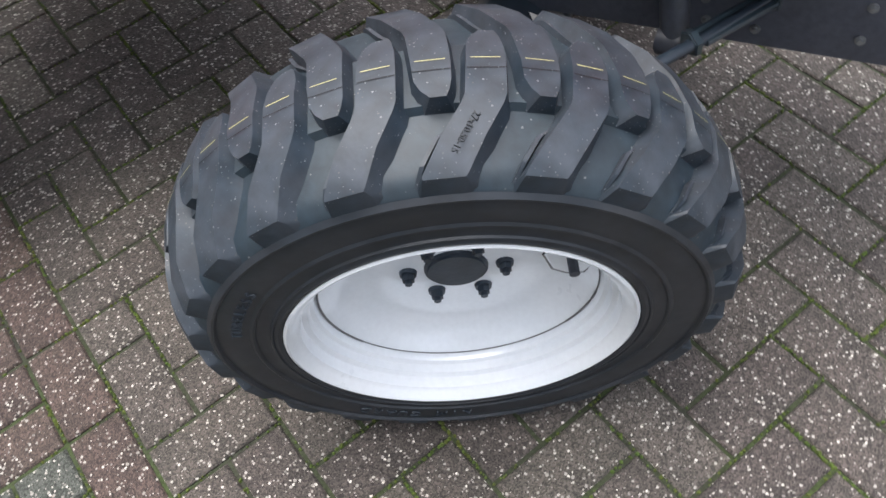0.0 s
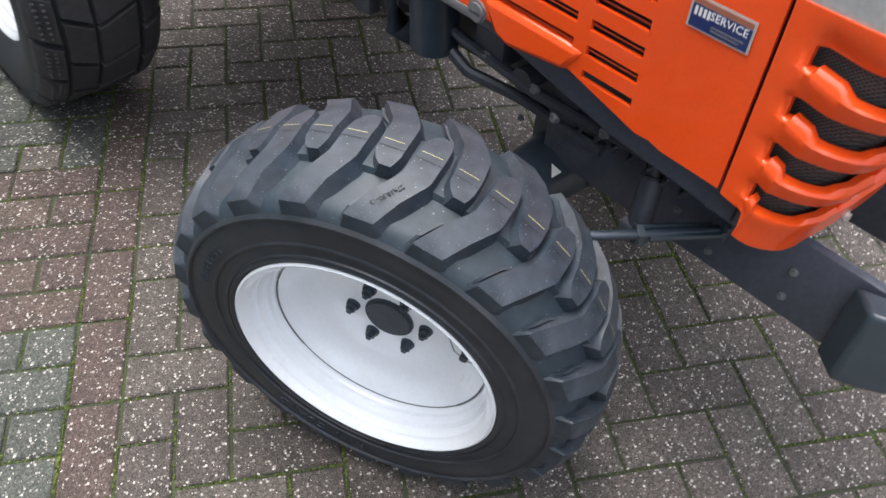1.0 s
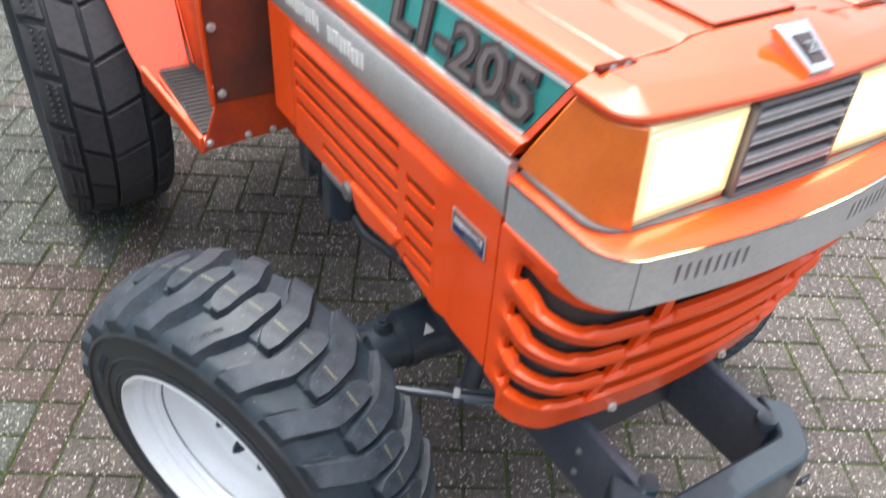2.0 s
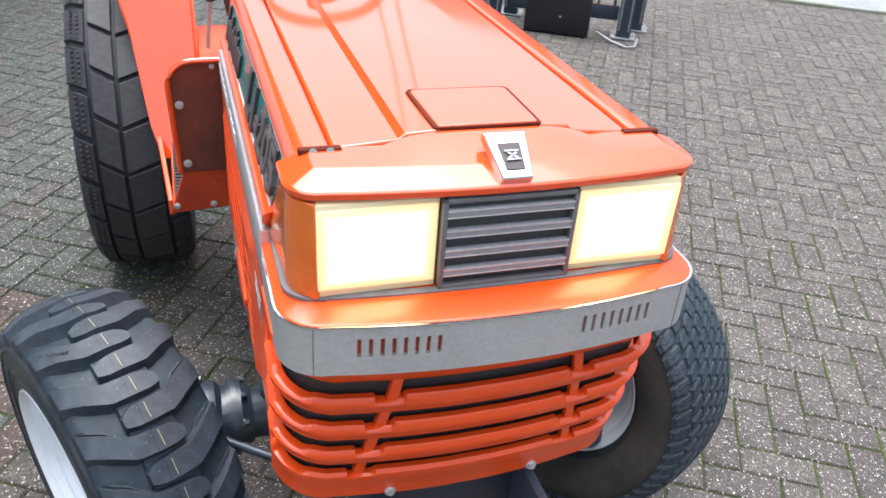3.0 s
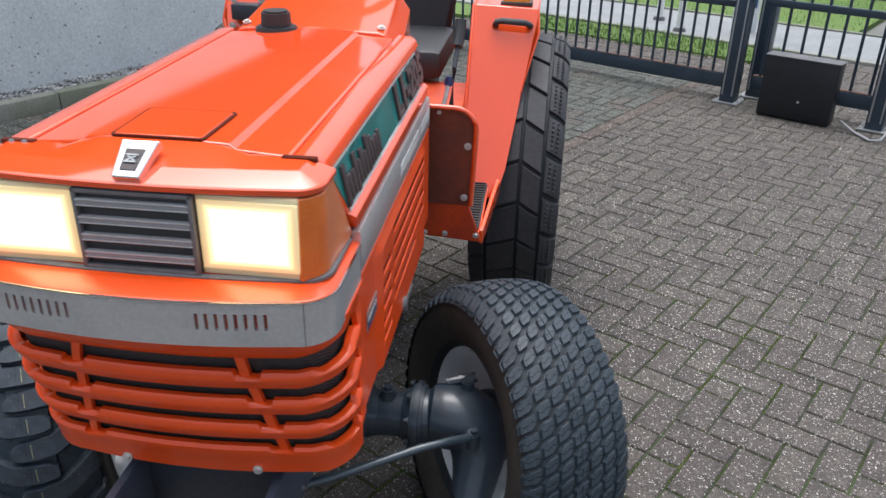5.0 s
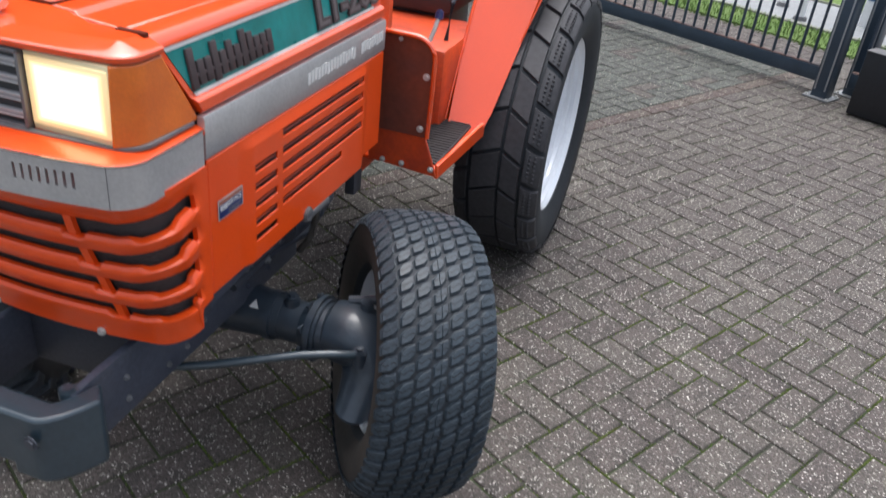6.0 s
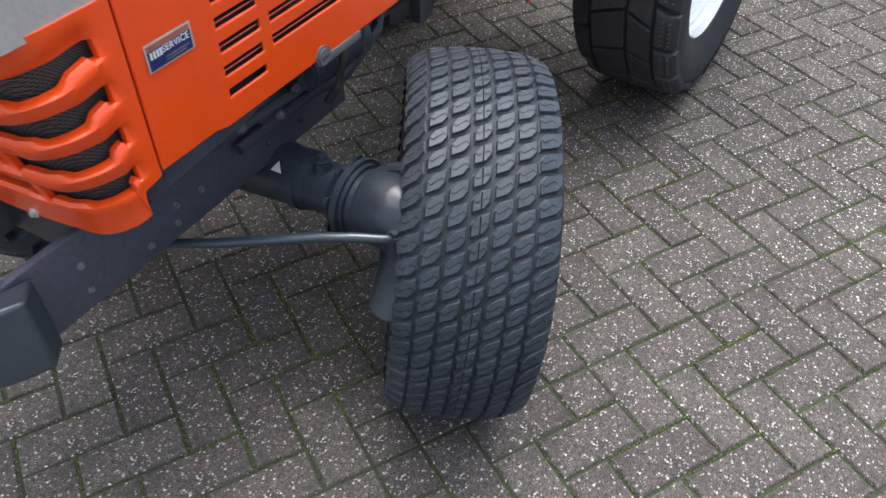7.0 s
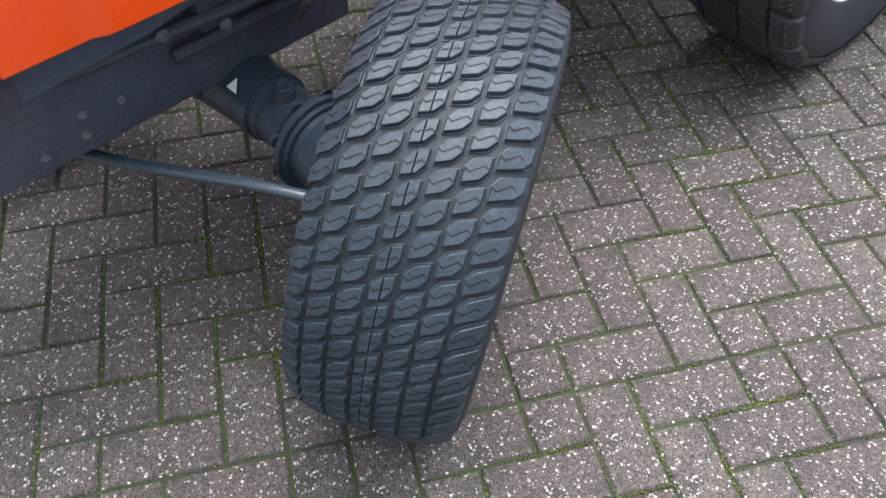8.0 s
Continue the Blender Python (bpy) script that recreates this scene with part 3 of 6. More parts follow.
rail_panel("fence", -4.3, -0.62, "blue-black steel picket fence beside the gate", 0.72, 0.08, 0.10, 0.86)
rail_panel("sliding_gate", -0.44, 0.40, "blue-black steel sliding gate with pointed pickets", 0.76, 0.10, 0.125, 0.88)
cabinet = thing("control_cabinet", "black steel gate drive cabinet on the paving", "cabinet", at=yard_pose(FA - 0.12, -0.02))
part("body", box(-0.27, 0.22, -0.07, 0.07, 0.01, 0.43, 0.006), BOXBLACK, cabinet)
part("lid", box(-0.275, 0.225, -0.075, 0.075, 0.43, 0.436, 0.002), GREYTRIM, cabinet, "grey lid edge")
part("lock", rod((0.0, -0.069, 0.14), (0.0, -0.075, 0.14), 0.008), STEEL, cabinet)
hose = part("cable", tube([yard(FA - 0.1, 0.26, 0.04), yard(FA - 0.2, 0.38, 0.012), yard(FA - 0.32, 0.50, 0.012), yard(FA - 0.3, 0.56, 0.02), yard(FA - 0.2, 0.57, 0.05)], 0.009), GALV, None)
tagged(hose, "grey cable lying on the bricks by the gate", "cable")

# ---- the tractor: it faces -y, and its middle plane is x = 0 ----
tractor = thing("tractor", "orange compact tractor with lit headlamps standing on the paving", "tractor")
STAND = Matrix.Translation((0, -0.44, 0)) @ Matrix.Rotation(radians(1.2), 4, "Z") @ Matrix.Translation((0, 0.44, 0)) @ Matrix.Diagonal((1, 1, 0.977, 1))
tractor.matrix_world = STAND


def outline(out=0.0, side=0.285, rear=-0.285, front=-0.462, r=0.052, bow=0.022, n=8):
    """The nose's plan from one side round to the other, as points with outward ways; out pushes it outward."""
    pts = []
    for i in range(3):
        pts.append(((side, rear + (front + r - rear) * i / 3), (1, 0)))
    for i in range(n + 1):
        a = math.pi / 2 * i / n
        pts.append(((side - r + r * math.cos(a), front + r - r * math.sin(a)), (math.cos(a), -math.sin(a))))
    for i in range(1, 7):
        x = (side - r) * (1 - i / 6)
        pts.append(((x, front - bow * (1 - (x / (side - r)) ** 2)), (0.10 * x / side, -1)))
    full = pts + [((-x, y), (-p, q)) for (x, y), (p, q) in pts[-2::-1]]
    return [(x + p * out, y + q * out) for (x, y), (p, q) in full]


def nose_band(profile, **plan):
    """A closed profile of (out, z) swept round the nose."""
    rings = [outline(out=o, **plan) for o, z in profile]
    return sweep([[(rings[j][i][0], rings[j][i][1], profile[j][1]) for j in range(len(profile))] for i in range(len(rings[0]))])


# bonnet: a raised middle, two flush shoulder strips and the nose lip
def bonnet_ring(y):
    top = [(-0.2075, 1.266), (-0.204, 1.270), (-0.122, 1.276), (-0.113, 1.284), (-0.06, 1.287), (0, 1.288), (0.06, 1.287), (0.113, 1.284), (0.122, 1.276), (0.204, 1.270), (0.2075, 1.266)]
    return [(x, y, z) for x, z in top + [(0.2075, 1.225), (-0.2075, 1.225)]]


hood = part("bonnet", sweep([bonnet_ring(y) for y in (-0.333, -0.1, 0.2, 0.525)]), ORANGE, tractor, "glossy orange bonnet panel", soft=0.003)
hatch = [(-0.066, -0.330), (0.066, -0.330), (0.070, -0.326), (0.072, -0.202), (0.066, -0.195), (-0.066, -0.195), (-0.072, -0.202), (-0.070, -0.326)]
# Dark band round the hatch paints the shade of its shallow groove
part("hatch_groove", prism([(x + math.copysign(0.005, x), y + (0.005 if y > -0.25 else -0.003)) for x, y in hatch], 0.02, Matrix.Translation((0, 0, 1.2894))), RECESS_SHADE, hood)
part("hatch", prism(hatch, 0.02, Matrix.Translation((0, 0, 1.2908))), ORANGE, hood, soft=0.001)


def slant(z):
    """Where the bonnet's side meets the nose."""
    return -0.333 + max(0.0, 1.252 - z) * 0.60


for side in (1, -1):
    ring = [(0.210, 1.269), (0.214, 1.272), (0.246, 1.270), (0.258, 1.262), (0.262, 1.252), (0.264, 1.246), (0.259, 1.243), (0.277, 1.152), (0.283, 1.150), (0.290, 1.144), (0.290, 1.124), (0.284, 1.118), (0.21, 1.118)]
    secs = [[(side * x, slant(z) if y is None else y, z) for x, z in ring] for y in (None, 0.0, 0.3, 0.56)]
    strip = part("bonnet_shoulder", sweep(secs), ORANGE, tractor, soft=0.0015)
    # coloured band let into the side, edged with white lines
    def on_side(y, z, lift):
        t = (z - 1.152) / (1.243 - 1.152)
        return (side * (0.277 - 0.018 * t + lift), y, z + 0.2 * lift)
    def band(z0, z1, y1, lift, trim=0.0):
        cs = [(slant(z0) + 0.014 + trim, z0), (y1, z0), (y1, z1), (slant(z1) + 0.014 + trim, z1)]
        return sweep([[on_side(y, z, -0.004) for y, z in cs], [on_side(y, z, lift) for y, z in cs]])
    decal = part("decal", band(1.156, 1.239, 0.50, 0.0015), TEAL, tractor, "teal side decal with dark raised lettering")
    part("decal_edge", band(1.150, 1.157, 0.51, 0.0022), WHITELINE, decal)
    part("decal_edge", band(1.237, 1.244, 0.51, 0.0022), WHITELINE, decal)
    up = Vector((side * -0.018, 0, 0.091))
    read = Vector((0, side, 0))
    y_number, y_name = (0.375, -0.13) if side > 0 else (-0.094, 0.36)
    at = frame_at(Vector(on_side(y_number, 1.196, 0.003)), read, up)
    for b in pieces(words("L1-205", 0.094, at, 0.004, width=0.350, bold=0.006)):
        part("letter", b, LETTER, decal)
    for b in pieces(words("L1-205", 0.094, at @ Matrix.Translation((0, 0, 0.0035)), 0.001, width=0.336)):
        part("letter_face", b, LETTER_FACE, decal)
    bars = [box(-0.0085, 0.0085, -h * 0.62, h * 0.62, 0.0, 0.005, 0.001, frame_at(Vector(on_side(y_name - side * 0.128 + side * i * 0.0232, 1.192 + o, 0.002)), read, up) @ Matrix.Shear("XY", 4, (0.3, 0.0)))
            for i, (h, o) in enumerate(((0.058, 0.004), (0.034, -0.006), (0.034, -0.006), (0.056, 0.002), (0.034, -0.006), (0.044, 0), (0.034, -0.006), (0.054, 0.003), (0.044, 0), (0.034, -0.006), (0.034, -0.006), (0.036, -0.005)))]
    bars.append(box(-0.125, 0.130, -0.008, -0.001, 0.0, 0.004, 0.001, frame_at(Vector(on_side(y_name, 1.188, 0.002)), read, up)))
    part("maker_script", joined(*bars), LETTER, decal, kind="stuff")
    # silver strip along the flank with its small white lettering
    flank = part("flank_trim", sweep([[(side * x, -0.262 if y is None else y, z) for x, z in ((0.280, 1.034), (0.2925, 1.034), (0.295, 1.040), (0.295, 1.110), (0.2925, 1.116), (0.280, 1.116))] for y in (None, 0.56)]), SILVER, tractor, "brushed silver side trim")
    spots = [box(-0.0055, 0.0055, -0.013, 0.013, 0, 0.0012, 0, frame_at((side * 0.2951, 0.34 - side * 0.21 + side * i * 0.0157, 1.075 + 0.002 * (i % 3)), read, (0, 0, 1))) for i in range(27) if i not in (16, 17)]
    part("small_lettering", joined(*spots), WHITELINE, flank, kind="stuff")

# nose lip over the lamps
lip_plan = dict(rear=-0.333, front=-0.434, bow=0.016)
edge = outline(out=-0.034, **lip_plan)
secs = []
for o, z in ((-0.05, 1.243), (-0.012, 1.243), (-0.0095, 1.2450), (-0.008, 1.2530), (-0.0100, 1.2556), (-0.0125, 1.2568), (-0.0440, 1.2688), (-0.0465, 1.2696), (-0.0500, 1.2703)):
    secs.append([(x, y, z) for x, y in outline(out=o, **lip_plan)])
secs.append([(x * 0.95, min(-0.338, y + 0.05), 1.2705 + 0.011 * max(0.0, min(1.0, (0.135 - abs(x)) / 0.02))) for x, y in edge])
secs.append([(x * 0.93, -0.3345, 1.2705 + 0.015 * max(0.0, min(1.0, (0.130 - abs(x)) / 0.02))) for x, y in edge])
lip = part("nose_lip", sweep(secs, closed=False), ORANGE, tractor, "orange nose lip over the lamps")
part("gasket", nose_band([(-0.030, 1.2395), (-0.017, 1.2395), (-0.017, 1.2445), (-0.030, 1.2445)], rear=-0.338, front=-0.434, bow=0.016), GREYTRIM, lip, "grey rubber gasket")
# badge
badge_at = frame_at((0.0, -0.412, 1.2835), (1, 0, 0), (0, 0.86, 0.50)) @ Matrix.Diagonal((0.92, 0.68, 0.8, 1))
badge = part("badge", prism([(-0.022, -0.052), (0.022, -0.052), (0.030, 0.046), (0.033, 0.052), (-0.033, 0.052), (-0.030, 0.046)], 0.02, badge_at), CHROME, lip, "chrome badge with a dark field", soft=0.004)
part("badge_field", prism([(-0.013, -0.034), (0.013, -0.034), (0.016, 0.024), (-0.016, 0.024)], 0.004, badge_at @ Matrix.Translation((0, 0, 0.002))), LETTER, lip)
part("badge_mark", joined(*[box(-0.009, 0.009, -0.002, 0.002, 0, 0.003, 0, badge_at @ pose(0, -0.005, 0.002, 0, 0, a)) for a in (45, -45)], *[box(-0.010, 0.010, -0.002, 0.002, 0, 0.003, 0, badge_at @ pose(0, y, 0.002)) for y in (-0.014, 0.005)]), STEEL_DULL, lip)

# notch where bonnet and nose meet: a block painted recess-dark, with two screws
for side in (1, -1):
    notch = part("bonnet_notch", box(*sorted((side * 0.196, side * 0.250)), -0.343, -0.331, 1.262, 1.2735, 0.002), RECESS_SHADE, tractor, "dark notch in the bonnet edge")
    if side < 0:
        for x in (0.211, 0.232):
            part("notch_screw", hexagon_bolt((side * x, -0.3415, 1.2690), (0, -1, 0.6), 0.0034, 0.002), STEEL_DULL, notch)

# lamps, amber corners and the slatted middle
face_y, lamp_lo, lamp_hi = -0.425, 1.109, 1.240
part("nose_core", nose_band([(-0.20, 1.10), (-0.036, 1.10), (-0.034, 1.239), (-0.20, 1.239)], rear=-0.25, front=-0.434, bow=0.010), BLACKPAINT, tractor)
for side in (1, -1):
    lamp = part("headlamp", box(side * 0.168 - 0.076, side * 0.168 + 0.076, -0.4275, -0.37, lamp_lo, lamp_hi, 0.003), LAMP_RIM, tractor, "lit rectangular headlamp with warm glow")
    part("lens", box(side * 0.169 - 0.074, side * 0.169 + 0.074, -0.4302, -0.426, lamp_lo + 0.011, lamp_hi - 0.008, 0.0015), LAMP, lamp, "glowing warm white lens")
    us, vs = [i / 14 for i in range(15)], [lamp_lo + (lamp_hi - lamp_lo) * j / 4 for j in range(5)]
    plan = [p for p in outline(out=-0.012, rear=-0.20, front=-0.434, bow=0.010) if side * p[0] > 0]
    plan = [p for p in plan if abs(p[0]) > 0.2] if side > 0 else [p for p in plan[::-1] if abs(p[0]) > 0.2]
    plan = [(side * 0.2445, -0.4255)] + [p for p in plan[::-1] if abs(p[0]) > 0.249]

    def round_corner(u, z, depth, plan=plan, side=side):
        # from the lamp round the corner to the slanting seam
        pts = [p for p in plan if p[1] < slant(z) - 0.012]
        end = (side * (0.285 - 0.012), slant(z) - 0.010)
        pts = pts + [end]
        runs = [0.0]
        for p, q in zip(pts, pts[1:]):
            runs.append(runs[-1] + math.hypot(q[0] - p[0], q[1] - p[1]))
        want, i = u * runs[-1], 0
        while i < len(runs) - 2 and runs[i + 1] < want:
            i += 1
        f = (want - runs[i]) / max(1e-6, runs[i + 1] - runs[i])
        x, y = (pts[i][k] + (pts[i + 1][k] - pts[i][k]) * f for k in (0, 1))
        lean = (1.24 - z) * 0.10
        return (x + side * (lean * 0.6 * u - depth * 0.7) , y - lean * 0.6 * (1 - u) + depth * 0.7, z)

    part("corner_lens", pierced(us, vs, lambda u, v: False, round_corner, 0.008), AMBER, tractor, "amber wrap-round corner lens", soft=0.002)
centre = part("lamp_grille", box(-0.091, 0.091, -0.430, -0.39, lamp_lo - 0.001, lamp_hi, 0.003), PLASTIC, tractor, "dark slatted grille between the lamps")
for x0, x1, z0, z1 in ((-0.091, 0.091, lamp_hi - 0.007, lamp_hi), (-0.091, 0.091, lamp_lo - 0.002, lamp_lo + 0.006), (-0.091, -0.084, lamp_lo, lamp_hi), (0.084, 0.091, lamp_lo, lamp_hi)):
    part("grille_rim", box(x0, x1, -0.438, -0.425, z0, z1, 0.0015), GREYTRIM, centre)
for i in range(4):
    z = lamp_lo + 0.024 + i * 0.0285
    slat = part("slat", box(-0.085, 0.085, -0.438, -0.424, z - 0.0065, z + 0.006, 0.0015), SLAT, centre, "grey plastic slat")
    part("slat_edge", joined(*[box(-0.085, 0.085, -0.4395, -0.4375, z + d, z + d + 0.0018, 0.0004) for d in (-0.0055, 0.0035)]), SILVER, slat)

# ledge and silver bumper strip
part("ledge", nose_band([(-0.06, 1.080), (0.003, 1.080), (0.0085, 1.0835), (0.0095, 1.0895), (0.0086, 1.0930), (0.0068, 1.0950), (0.0045, 1.0958), (-0.027, 1.1046), (-0.030, 1.1054), (-0.09, 1.110)], rear=-0.262), ORANGE_LOW_SHEEN, tractor, "orange ledge under the headlamps")
part("lens_gasket", nose_band([(-0.012, 1.1040), (-0.003, 1.1030), (-0.003, 1.1085), (-0.012, 1.1105)], rear=-0.272, front=-0.434, bow=0.012), GREYTRIM, tractor)
plan0, plan1 = outline(out=0.0095, rear=-0.268), outline(out=0.0025, rear=-0.268)
runs = [0.0]
for p, q in zip(plan0, plan0[1:]):
    runs.append(runs[-1] + math.hypot(q[0] - p[0], q[1] - p[1]))
slot_x = [s * (0.100 + i * 0.0143) for s in (1, -1) for i in range(8)]


def strip_at(s, z, depth):
    i = 0
    while i < len(runs) - 2 and runs[i + 1] < s:
        i += 1
    f = (s - runs[i]) / (runs[i + 1] - runs[i])
    k = min(1.0, depth / 0.004)
    x, y = (plan0[i][c] * (1 - f) + plan0[i + 1][c] * f for c in (0, 1))
    x1, y1 = (plan1[i][c] * (1 - f) + plan1[i + 1][c] * f for c in (0, 1))
    return (x + (x1 - x) * k, y + (y1 - y) * k, z)


def at_x(x):
    """How far round the strip the front reaches a given x."""
    for i in range(len(runs) - 1):
        a, b = plan0[i][0], plan0[i + 1][0]
        if a >= x >= b and a - b > 1e-6:
            return runs[i] + (a - x) / (a - b) * (runs[i + 1] - runs[i])
    return runs[-1] / 2


cuts = sorted(at_x(x + d) for x in slot_x for d in (-0.0026, 0.0026))
slots = list(zip(cuts[::2], cuts[1::2]))
us = sorted(set([round(r, 5) for r in runs] + [round(c, 5) for c in cuts]))
trim = part("bumper_strip", pierced(us, [1.018, 1.024, 1.047, 1.075, 1.088, 1.094], lambda u, v: 1.047 < v < 1.075 and any(a < u < b for a, b in slots), strip_at, 0.004), SILVER, tractor, "silver bumper strip with two rows of slots", soft=0.0008)
# Chrome band added where the strip's top edge catches a highlight
part("strip_edge_highlight", nose_band([(0.0085, 1.0925), (0.0112, 1.0925), (0.0112, 1.0950), (0.0085, 1.0950)], rear=-0.266), CHROME, trim, "chrome band standing for the strip's edge highlight")
part("strip_backing", nose_band([(-0.03, 1.02), (0.0015, 1.02), (0.0015, 1.092), (-0.03, 1.092)], rear=-0.262), ORANGE_DULL, tractor)
for side in (1, -1):
    seam_at = Vector(strip_at(at_x(side * 0.255), 1.056, 0))
    part("strip_joint", box(-0.0007, 0.0007, -0.0006, 0.003, -0.037, 0.037, 0, Matrix.Translation(seam_at) @ Matrix.Rotation(side * 0.45, 4, "Z")), GREYTRIM, trim)

# lower grille: four orange bars round the nose with louvres and a wire screen behind
plan_g = outline(out=0.004, side=0.293, rear=-0.2655, front=-0.462, r=0.085, bow=0.018)
runs_g = [0.0]
for p, q in zip(plan_g, plan_g[1:]):
    runs_g.append(runs_g[-1] + math.hypot(q[0] - p[0], q[1] - p[1]))
LEN = runs_g[-1]


def glide(v, pairs):
    """A value read off straight stretches between (place, value) pairs."""
    for (a, p), (b, q) in zip(pairs, pairs[1:]):
        if v <= b:
            return p + (q - p) * max(0.0, (v - a) / (b - a))
    return pairs[-1][1]


def grille_at(s, z, depth):
    i = 0
    s = min(max(s, 0), LEN)
    while i < len(runs_g) - 2 and runs_g[i + 1] < s:
        i += 1
    f = (s - runs_g[i]) / (runs_g[i + 1] - runs_g[i])
    x, y = (plan_g[i][c] * (1 - f) + plan_g[i + 1][c] * f for c in (0, 1))
    back = (1.02 - z) * 0.26 + 0.014
    front = min(1.0, max(0.0, (-0.30 - y) / 0.10))
    t = min(1.0, max(0.0, (min(s, LEN - s) - 0.100) / 0.145))
    n = Vector((math.copysign(math.cos(t * math.pi / 2), x), -math.sin(t * math.pi / 2), 0))
    return (x - n.x * depth, y + back * front - n.y * depth, z)


# the four bars droop a little towards the front; each has a proud ridge and a lip that waves below its opening
RIDGES = (0.952, 0.885, 0.818, 0.754)
SIDE, S1, S2 = 0.036, LEN / 2 - 0.168, LEN / 2 - 0.153
LIP = ((SIDE, 0.004), (SIDE + 0.013, 0.004), (SIDE + 0.019, 0.0110), (0.100, 0.0120), (0.135, 0.005), (0.195, 0.005), (0.213, 0.0125), (S1 - 0.014, 0.0125), (S1 - 0.010, 0.005), (S1, 0.005),
       (S2, 0.008), (S2 + 0.010, 0.008), (S2 + 0.016, 0.0155), (LEN, 0.0155))
HEM = ((0.0, 0.742), (0.030, 0.736), (0.057, 0.726), (0.080, 0.709), (0.115, 0.693), (0.160, 0.676), (0.21, 0.665), (LEN, 0.660))
HEAD = ((SIDE, 0.031), (0.100, 0.036), (0.150, 0.042), (LEN, 0.043))
BAR = ((-1.0, 0.0065), (-0.94, 0.0018), (-0.66, -0.0008), (-0.30, -0.0032), (0.0, -0.0044))


def grille_row(s, v, depth):
    """Row v of the grille, counted upwards from its hem: six rows and an opening for each bar."""
    t = min(s, LEN - s)
    bar, k = 3 - (v - 1) // 7, (v - 1) % 7
    droop = 0.031 * min(1.0, max(0.0, (t - 0.05) / 0.19))
    rise = min(1.0, max(0.0, (t - SIDE + 0.013) / 0.030))
    lip = glide(t, LIP)
    if v == 0:
        z, d = glide(t, HEM), 0.003
    elif bar < 0:
        z, d = ((RIDGES[0] + glide(t, HEAD) - droop, 0.012), (1.003 - droop * 0.8, 0.004), (1.014, 0.0), (1.026, 0.0))[v - 29]
    elif k < 5:
        z, d = RIDGES[bar] - droop + BAR[k][0] * (0.066 - glide(t, HEAD)), BAR[k][1]
        if bar == 3:
            hem = glide(t, HEM)
            z, d = hem + (RIDGES[3] - droop - hem) * (0.08, 0.3, 0.6, 0.85, 1.0)[k], (-0.001, 0.0, 0.0, -0.0016, -0.0024)[k]
    else:
        z, d = RIDGES[bar] - droop + (lip * 0.55, lip)[k - 5], (-0.0015, 0.0045)[k - 5]
    # the two uprights lean inwards towards the top
    lean = 0.20 * (z - 0.82) * max(0.0, 1 - abs(t - (S1 + S2) / 2) / 0.06)
    return grille_at(s + (lean if s < LEN / 2 else -lean), z, d * rise + depth)


def open_cell(s, v):
    t = min(s, LEN - s)
    return v > 1 and int(v - 1) % 7 == 6 and (SIDE < t < S1 or t > S2)


marks = [round(r, 5) for r in runs_g] + [p for p, q in LIP[:-1]] + [p for p, q in HEM[:-1]] + [SIDE - 0.013, SIDE + 0.005] + [0.012 * k for k in range(1, 22)] + [S2 + 0.03 * k for k in range(1, 5)]
ss = []
for v in sorted([m for m in marks if m < LEN / 2 + 1e-6] + [LEN - m for m in marks if m < LEN / 2 - 1e-6]):
    if not ss or v - ss[-1] > 0.0012:
        ss.append(v)
grille = part("lower_grille", pierced(ss, list(range(33)), open_cell, grille_row, 0.010), ORANGE_LOW_SHEEN, tractor, "orange barred lower grille")
n = 60
screen = [[grille_at(u, 1.02, 0.022), grille_at(u, low, 0.022), grille_at(u, low, 0.030), grille_at(u, 1.02, 0.030)] for u, low in ((LEN * i / n, glide(min(i, n - i) * LEN / n, HEM) + 0.012) for i in range(n + 1))]
part("wire_screen", sweep(screen), MESHBLACK, grille, "black wire screen behind the grille")
for side in (1, -1):
    part("grille_bolt", hexagon_bolt((side * 0.122, grille_at(LEN / 2 - side * 0.122, 0.676, 0.0)[1] - 0.001, 0.676), (0, -1, 0.1), 0.0062, 0.005), STEEL, grille, "zinc bolt")

